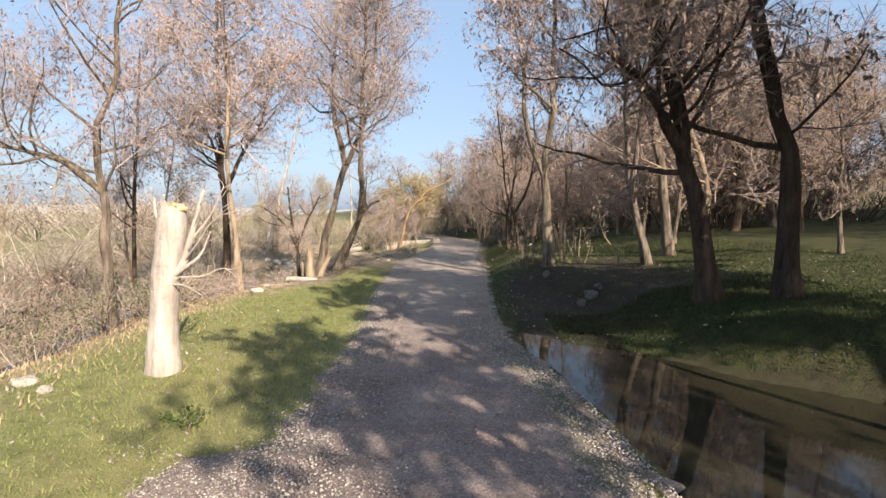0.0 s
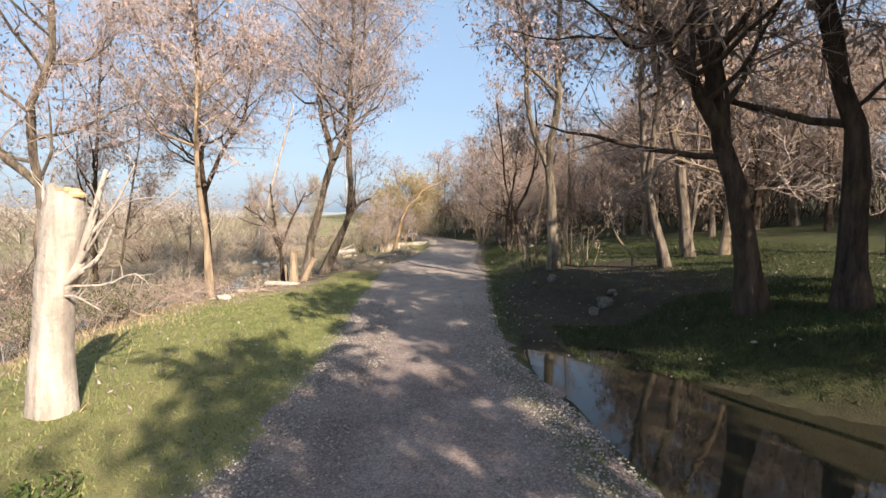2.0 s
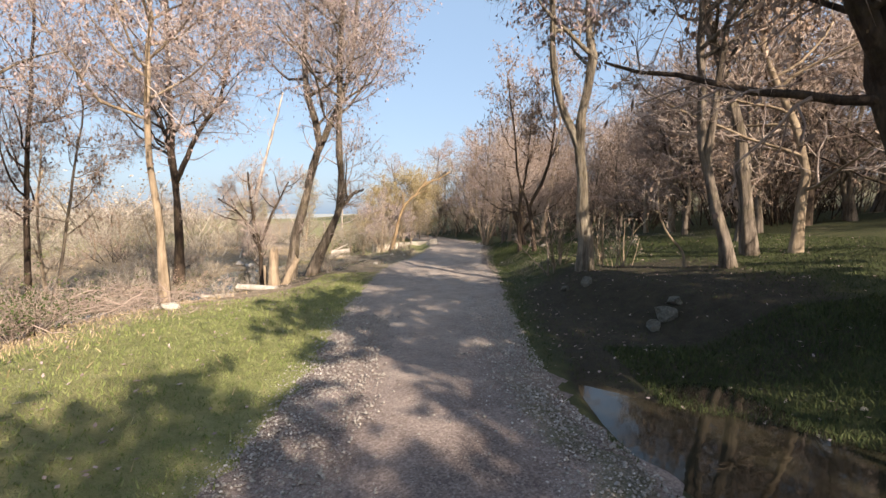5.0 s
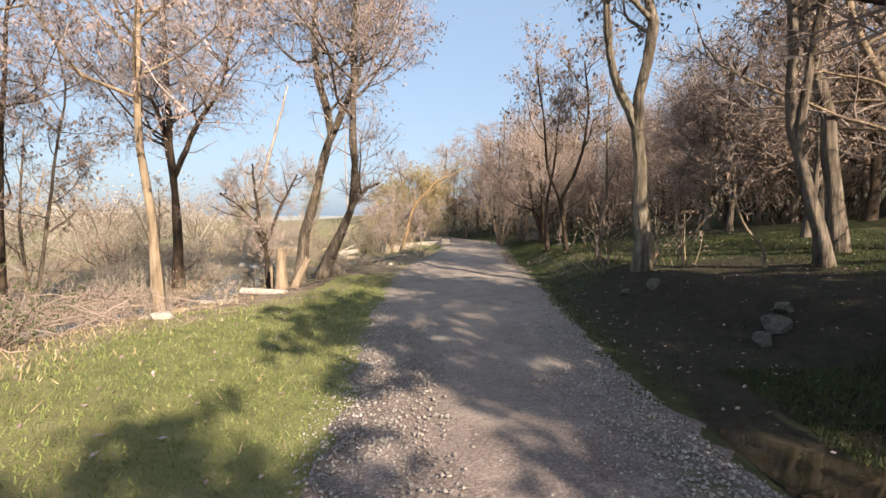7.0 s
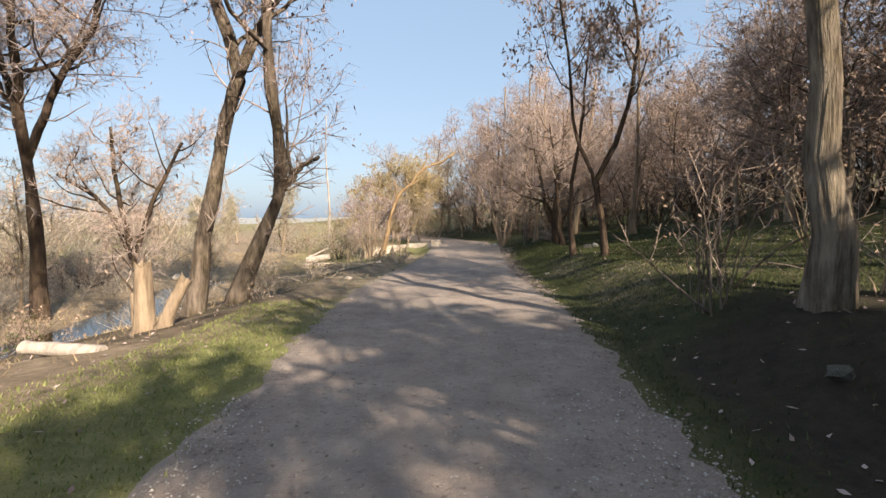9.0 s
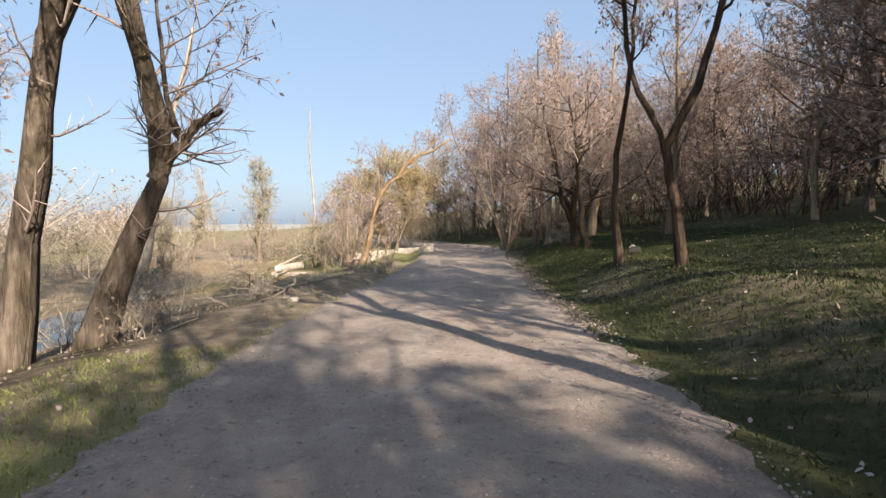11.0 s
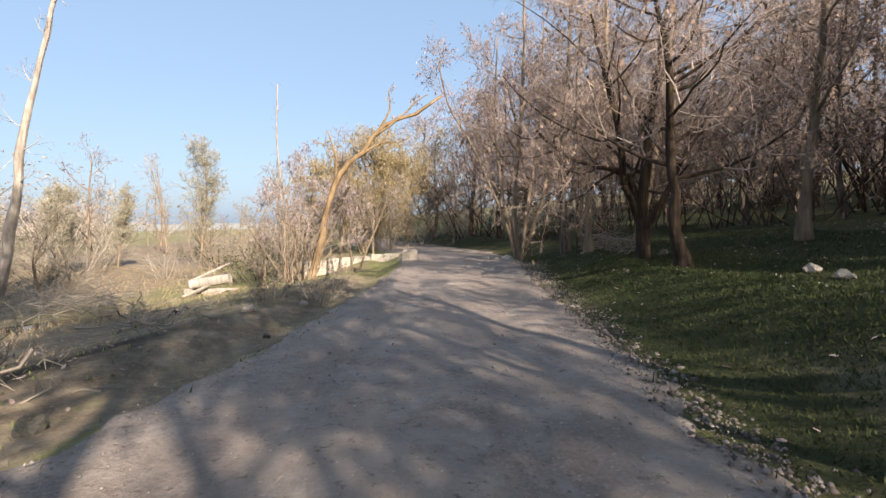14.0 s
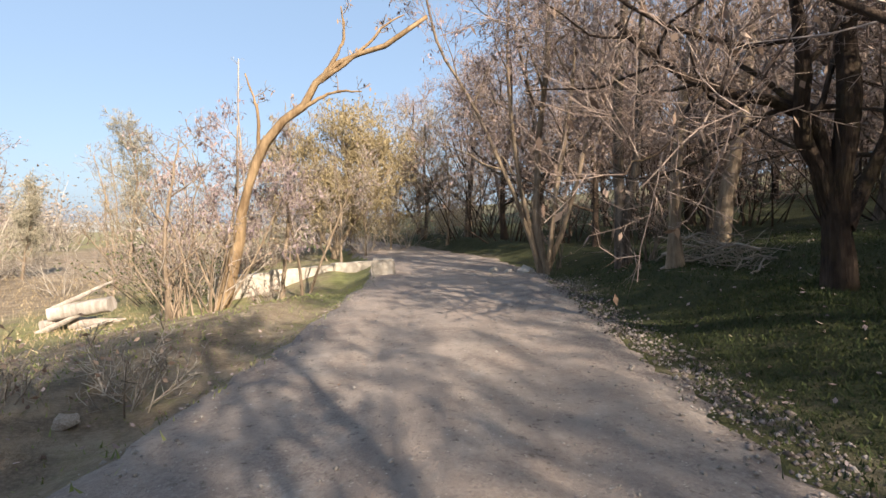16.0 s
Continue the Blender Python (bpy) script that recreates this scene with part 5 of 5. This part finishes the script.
for j, (dx, dy, dz, L, r, turn, tilt) in enumerate(((-0.05, 0, 0.66, 1.25, 0.1, 0.15, -0.42), (0.1, -0.12, 0.4, 1.35, 0.15, 0.1, -0.14), (-0.15, -0.3, 0.24, 1.4, 0.1, 0.2, -0.4), (0.3, 0.1, 0.1, 1.1, 0.12, 0.1, -0.05), (0.45, -0.3, 0.08, 0.7, 0.08, 0.7, -0.2), (-0.5, 0.2, 0.12, 1.2, 0.1, 1.2, 0.05))):
    lay("split_log", log_mesh("split_log", L * 0.85, r, 80 + j, M_STUMP, j % 2 == 0, 0.0 if j == 1 else 0.65), (-7.45 + 0.75 * dx, 36.0 + 0.75 * dy, float(height(-7.7, 36.0)) + dz), turn, tilt, "pale split log in an untidy pile", "log", "split logs")
lay("fallen_log", log_mesh("fallen_log", 1.1, 0.075, 91, M_STUMP), (-5.35, 16.9, float(height(-5.35, 16.9)) + 0.05), -0.15, 0.02, "pale fallen log lying on the verge")
lay("fallen_log", log_mesh("fallen_log", 0.7, 0.05, 92, M_STUMP), (-5.9, 15.9, float(height(-5.9, 15.9)) + 0.04), 0.3, 0.0, "pale fallen log lying on the verge")


def stub_mesh(length, r, seed, lean):
    """A broken, splintered stub with a flared foot."""
    rng = np.random.default_rng(seed)
    k, sides = 10, 14
    P = spline([(0, 0, 0), (lean * 0.5 * length, 0.03 * rng.normal(), 0.5 * length), (lean * length, 0.05 * rng.normal(), length)], k)
    tt = np.linspace(0, 1, k)
    s = Soup()
    s.tubes(P[None], (r * (1 + 0.5 * np.exp(-tt * 7)) * (1 - 0.15 * tt))[None], sides)
    v = s.v[0].reshape(k, sides, 3)
    v += (v - P[:, None]) * (rng.normal(size=(1, sides, 1)) * 0.1 + rng.normal(size=(k, sides, 1)) * 0.05)
    v[-1] += np.stack([0 * tt[:1].repeat(sides), 0 * tt[:1].repeat(sides), rng.normal(size=sides) * 0.35 * r - 0.2 * r], 1)
    s.v[0] = v.reshape(-1, 3)
    mid = v[-1].mean(axis=0) - np.array([0, 0, 0.06])
    s.tris(np.stack([np.stack([v[-1][j], v[-1][(j + 1) % sides], mid]) for j in range(sides)]))
    return s.mesh("broken_stub", M_BARK_PALE)


for j, (x, y, L, r, lean) in enumerate(((-5.68, 19.0, 1.15, 0.14, 0.02), (-5.3, 18.85, 0.85, 0.1, 0.45), (-5.98, 19.3, 0.7, 0.07, -0.12))):
    ob = tagged(new("broken_stub", stub_mesh(L, r, 95 + j, lean)), "pale splintered tree stub at the foot of leaning trees", "stump", "broken stubs")
    ob.location = ground_at(x, y, 0.05)
stake = slab("wooden_stake", M_BARK, 0.09, 0.09, 0.28, 7.0, 0.02)
tagged(new("wooden_stake", stake), "short weathered wooden stake in the grass", "stake").location = ground_at(-2.55, 3.35, 0.03)


def branch_heap(x, y, n, radius, tall, seed, mat, label, L=1.5, r=0.014):
    rng = np.random.default_rng(seed)
    root = tagged(new("branch_heap"), label, "branches")
    root.location = ground_at(x, y, 0)
    tuft = Soup()
    for j in range(n):
        a, tilt = rng.random() * 6.28, rng.normal() * 0.28
        c = np.array([rng.normal() * radius * 0.5, rng.normal() * radius * 0.5, 0])
        c[2] = 0.05 + tall * rng.random() * math.exp(-(c[0] ** 2 + c[1] ** 2) / radius**2)
        d = np.array([math.cos(a), math.sin(a), tilt])
        ll = L * (0.5 + 0.7 * rng.random())
        k = 6
        P = c + np.linspace(-0.5, 0.5, k)[:, None] * d * ll + rng.normal(size=(k, 3)) * 0.035
        rr = r * (0.5 + rng.random()) * np.linspace(1, 0.35, k)
        s = Soup()
        s.tubes(P[None], rr[None], 5)
        A, B = sprout(rng, P[None], rr[None], 6, 3, ll * 0.35, 0.2, 1, 0.1, 0.55, 0.2)
        tuft.tubes(A, np.maximum(B, 0.003), 3)
        part("branch", s.mesh("branch", mat), root)
    tagged(part("twig_tuft", tuft.mesh("twig_tuft", mat), root), kind="stuff")


branch_heap(-6.6, 13.4, 50, 1.7, 0.45, 1, M_TWIG, "tangled heap of cut brown branches", 1.4, 0.009)
branch_heap(-5.6, 12.6, 20, 0.8, 0.2, 2, M_TWIG, "low scatter of cut brown branches", 1.1, 0.008)
branch_heap(-7.6, 31.3, 40, 1.1, 0.7, 3, M_TWIG_TAN, "heap of tan cut branches by the scrub")
branch_heap(3.75, 33.0, 34, 0.6, 0.5, 4, M_TWIG_TAN, "heap of roots and cut branches under a tree", 0.9)
branch_heap(-4.4, 24.6, 18, 0.8, 0.25, 5, M_TWIG_TAN, "scatter of dry sticks below the track", 0.9)
branch_heap(-4.9, 28.5, 18, 1.0, 0.2, 6, M_TWIG_TAN, "scatter of dry sticks below the track", 1.0)
branch_heap(-10, 34, 30, 1.3, 0.5, 7, M_TWIG_TAN, "heap of tan cut branches by the scrub")


# ---- grass, litter, gravel ----
def scatter(seed, n, x0, x1, y0, y1, keep):
    rng = np.random.default_rng(seed)
    x, y = x0 + (x1 - x0) * rng.random(n), y0 + (y1 - y0) * rng.random(n)
    k = keep(x, y, rng.random(n)) & (puddle_in(x, y) < -0.05)
    return rng, x[k], y[k], height(x[k], y[k])


def side(x, y):
    return np.maximum(edge_x(y, 1) - x, x - edge_x(y, 2))


def blades(name, seed, n, box, keep, tall, mat, label):
    rng, x, y, z = scatter(seed, n, *box, keep)
    m = len(x)
    base = np.stack([x, y, z - 0.005 + 0.03 * (side(x, y) < 0)], 1)
    a = rng.random(m) * 6.28
    w = np.stack([np.cos(a), np.sin(a), 0 * a], 1) * (0.004 + 0.005 * rng.random((m, 1)))
    tip = base + np.stack([rng.normal(size=m) * 0.5, rng.normal(size=m) * 0.5, 0.6 + 0.7 * rng.random(m)], 1) * (tall * (0.5 + rng.random((m, 1))))
    s = Soup()
    s.tris(np.stack([base - w, base + w, tip], 1))
    return tagged(new(name, s.mesh(name, mat, False)), label, "grass", kind="stuff")


blades("grass", 1, 110000, (-6.5, -1, 1.5, 20), lambda x, y, r: (side(x, y) > -0.1 + 0.4 * r) & (r * 6.5 > side(x, y)) & (side(x, y) < 4.6 - 2.9 * smooth(10, 16, y)), 0.034, M_GRASS, "short bright spring grass on the sunny verge")
# right-side blades hold shade in their colour; thinned where the bank darkens
blades("grass", 11, 150000, (0, 9, 1.5, 20), lambda x, y, r: (side(x, y) > -0.1 + 0.4 * r) & (r < 0.9 - 0.78 * smooth(0.0, 0.6, side(x, y)) * (1 - smooth(3.6, 5.0, side(x, y))) * smooth(8.5, 10, y) * (1 - smooth(16, 17.5, y))), 0.042, M_GRASS_LUSH_SHADE, "short green grass on the shaded bank, darkened for that shade")
blades("grass", 15, 60000, (1.5, 6.5, 5.5, 11), lambda x, y, r: (side(x, y) > 1.0) & (r < 0.95), 0.06, M_GRASS_LUSH_SHADE, "longer green grass above the puddle, darkened for shade")
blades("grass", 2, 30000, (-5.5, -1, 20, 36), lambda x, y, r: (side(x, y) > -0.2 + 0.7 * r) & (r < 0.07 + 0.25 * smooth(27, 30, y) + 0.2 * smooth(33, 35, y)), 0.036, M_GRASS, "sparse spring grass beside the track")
blades("grass", 12, 90000, (0, 7.5, 20, 36), lambda x, y, r: (side(x, y) > -0.2 + 0.7 * r) & (r < 0.9), 0.036, M_GRASS_LUSH_SHADE, "short green grass at the wood's edge, darkened for shade")
blades("dry_grass", 3, 60000, (-9, 5, 3, 37), lambda x, y, r: (side(x, y) > 0.2) & (r < np.where(x < 0, (smooth(1.8, 4, side(x, y)) + 0.02) * (1 - 0.85 * smooth(13, 17, y)), 0.0)), 0.08, M_STRAW, "dry straw and dead stalks in the grass")
blades("dry_grass", 13, 16000, (-19, -6.5, 20, 46), lambda x, y, r: (side(x, y) > 3.5) & (r < 0.9), 0.12, M_STRAW, "bleached dead grass on the flood plain")
blades("grass", 14, 90000, (0.9, 4.6, 20, 31), lambda x, y, r: (side(x, y) > 0.05 + 0.2 * r) & (r < 1.1 - 0.18 * side(x, y)), 0.026, M_GRASS_LUSH_SHADE, "fine green grass close to the track, darkened for shade")


def litter_leaves(name, seed, n, box, keep, size, mat, label):
    rng, x, y, z = scatter(seed, n, *box, keep)
    m = len(x)
    C = np.stack([x, y, z + 0.012], 1)
    U = unit(np.stack([rng.normal(size=m), rng.normal(size=m), rng.normal(size=m) * 0.35], 1)) * (size * (0.5 + rng.random((m, 1))))
    W = unit(np.cross(U, np.stack([rng.normal(size=m) * 0.3, rng.normal(size=m) * 0.3, 1 + 0 * x], 1))) * (size * 0.5)
    s = Soup()
    s.quads(C, U, W)
    return tagged(new(name, s.mesh(name, mat, False)), label, "leaves", kind="stuff")


litter_leaves("leaf_litter", 4, 16000, (-8, 9, 2, 37), lambda x, y, r: (side(x, y) > 0.1) & (r < 0.35 + 0.5 * np.maximum(waves(x, y, 2.2, 7.0), 0)), 0.03, M_LEAF_RUST, "fallen brown leaves in the grass")
litter_leaves("leaf_litter", 5, 1100, (-8, 9, 2, 37), lambda x, y, r: side(x, y) > 0.1, 0.015, M_STRAW, "bleached fallen leaves in the grass")
litter_leaves("leaf_litter", 6, 1300, (-2.6, 1.2, 9, 34), lambda x, y, r: side(x, y) < 0, 0.022, M_LEAF, "withered leaves strewn on the track")


def gravel(name, seed, n, box, keep, size, mat, label):
    rng, x, y, z = scatter(seed, n, *box, keep)
    m = len(x)
    s0 = size * (0.45 + rng.random(m) ** 2 * 1.3)
    spread = np.where(x < road_x(y), 1.25 * smooth(5.0, 4.2, y), 0.0)  # where the track widens
    on_road = side(x, y) < spread
    zz = np.where(on_road, z * 0.25 + 0.75 * (0.06 + 0.02 * waves(x, y, 2.4)) + 0.035, z) + s0 * 0.15
    C = np.stack([x, y, zz], 1)
    if size > 0.02:  # stones that show their faces
        g = (1 + 5**0.5) / 2
        shape = np.array([(-1, g, 0), (1, g, 0), (-1, -g, 0), (1, -g, 0), (0, -1, g), (0, 1, g), (0, -1, -g), (0, 1, -g), (g, 0, -1), (g, 0, 1), (-g, 0, -1), (-g, 0, 1)]) / 1.9 * np.array([1, 0.8, 0.6])
        f = np.array([(0, 11, 5), (0, 5, 1), (0, 1, 7), (0, 7, 10), (0, 10, 11), (1, 5, 9), (5, 11, 4), (11, 10, 2), (10, 7, 6), (7, 1, 8), (3, 9, 4), (3, 4, 2), (3, 2, 6), (3, 6, 8), (3, 8, 9), (4, 9, 5), (2, 4, 11), (6, 2, 10), (8, 6, 7), (9, 8, 1)])
    else:
        shape = np.array([(1, 0, 0), (0, 1, 0), (-1, 0, 0), (0, -1, 0), (0, 0, 0.8), (0, 0, -0.6)], float)
        f = np.array([(0, 1, 4), (1, 2, 4), (2, 3, 4), (3, 0, 4), (1, 0, 5), (2, 1, 5), (3, 2, 5), (0, 3, 5)])
    V = shape[None] * (s0[:, None, None] * (0.5 + 0.8 * rng.random((m, len(shape), 1))))
    a = rng.random(m) * 6.28
    ca, sa = np.cos(a)[:, None], np.sin(a)[:, None]
    V = np.stack([V[..., 0] * ca - V[..., 1] * sa, V[..., 0] * sa + V[..., 1] * ca, V[..., 2]], -1) + C[:, None]
    F = (np.arange(m)[:, None, None] * len(shape) + f[None]).reshape(-1, 3)
    return tagged(new(name, mesh_of(name, V.reshape(-1, 3), [F], mat, False)), label, "gravel", kind="stuff")


gravel("gravel", 7, 56000, (-4.0, 2.0, 1.8, 13), lambda x, y, r: np.where(x > -0.7, (side(x, y) > -0.35 - 0.4 * r) & (side(x, y) < np.where(y < 9, 1.0, 0.05)), (np.abs(side(x, y) + 0.35) < 0.2 + 0.4 * r) | ((y < 4.7) & (r < 0.55) & (side(x, y) < 1.1))) | ((r < 0.06) & (side(x, y) < 0.1)), 0.013, M_STONE, "loose pale gravel along the track's edges")
gravel("gravel", 17, 72000, (-4.4, 2.2, 1.6, 15), lambda x, y, r: np.where(x > -0.7, (side(x, y) > -0.55 + 0.9 * r - 0.35) & (side(x, y) < np.where(y < 9, 0.55, 0.08)), (np.abs(side(x, y) + 0.1) < 0.08 + 0.42 * r * r) | ((y < 4.6) & (side(x, y) < 1.2) & (r < 0.8))) & (waves(x, y, 0.8, 4.0) > r - 0.75), 0.0088, M_CHIP, "loose whitish gravel spilled along the verges")
gravel("gravel", 8, 26000, (-3.4, 2.4, 13, 37), lambda x, y, r: ((side(x, y) < 0.08) & (side(x, y) > -0.1 - 0.35 * r)) | ((r < 0.3) & (side(x, y) < 0)), 0.0095, M_STONE, "loose gravel and clods along the track's edges")
gravel("rubble", 19, 5200, (0.7, 2.6, 21, 35), lambda x, y, r: np.abs(side(x, y) - 0.13) < 0.04 + 0.19 * r * smooth(21, 27, y), 0.0205, M_CLOD, "broken stones heaped along the shaded edge")
gravel("rubble", 9, 23000, (0.6, 2.4, 20, 35), lambda x, y, r: np.abs(side(x, y) - 0.04 - 0.1 * smooth(25, 28, y)) < 0.06 + (0.22 + 0.06 * smooth(25, 28, y)) * r, 0.0145, M_CLOD, "heaped rubble and clods along the shaded edge")
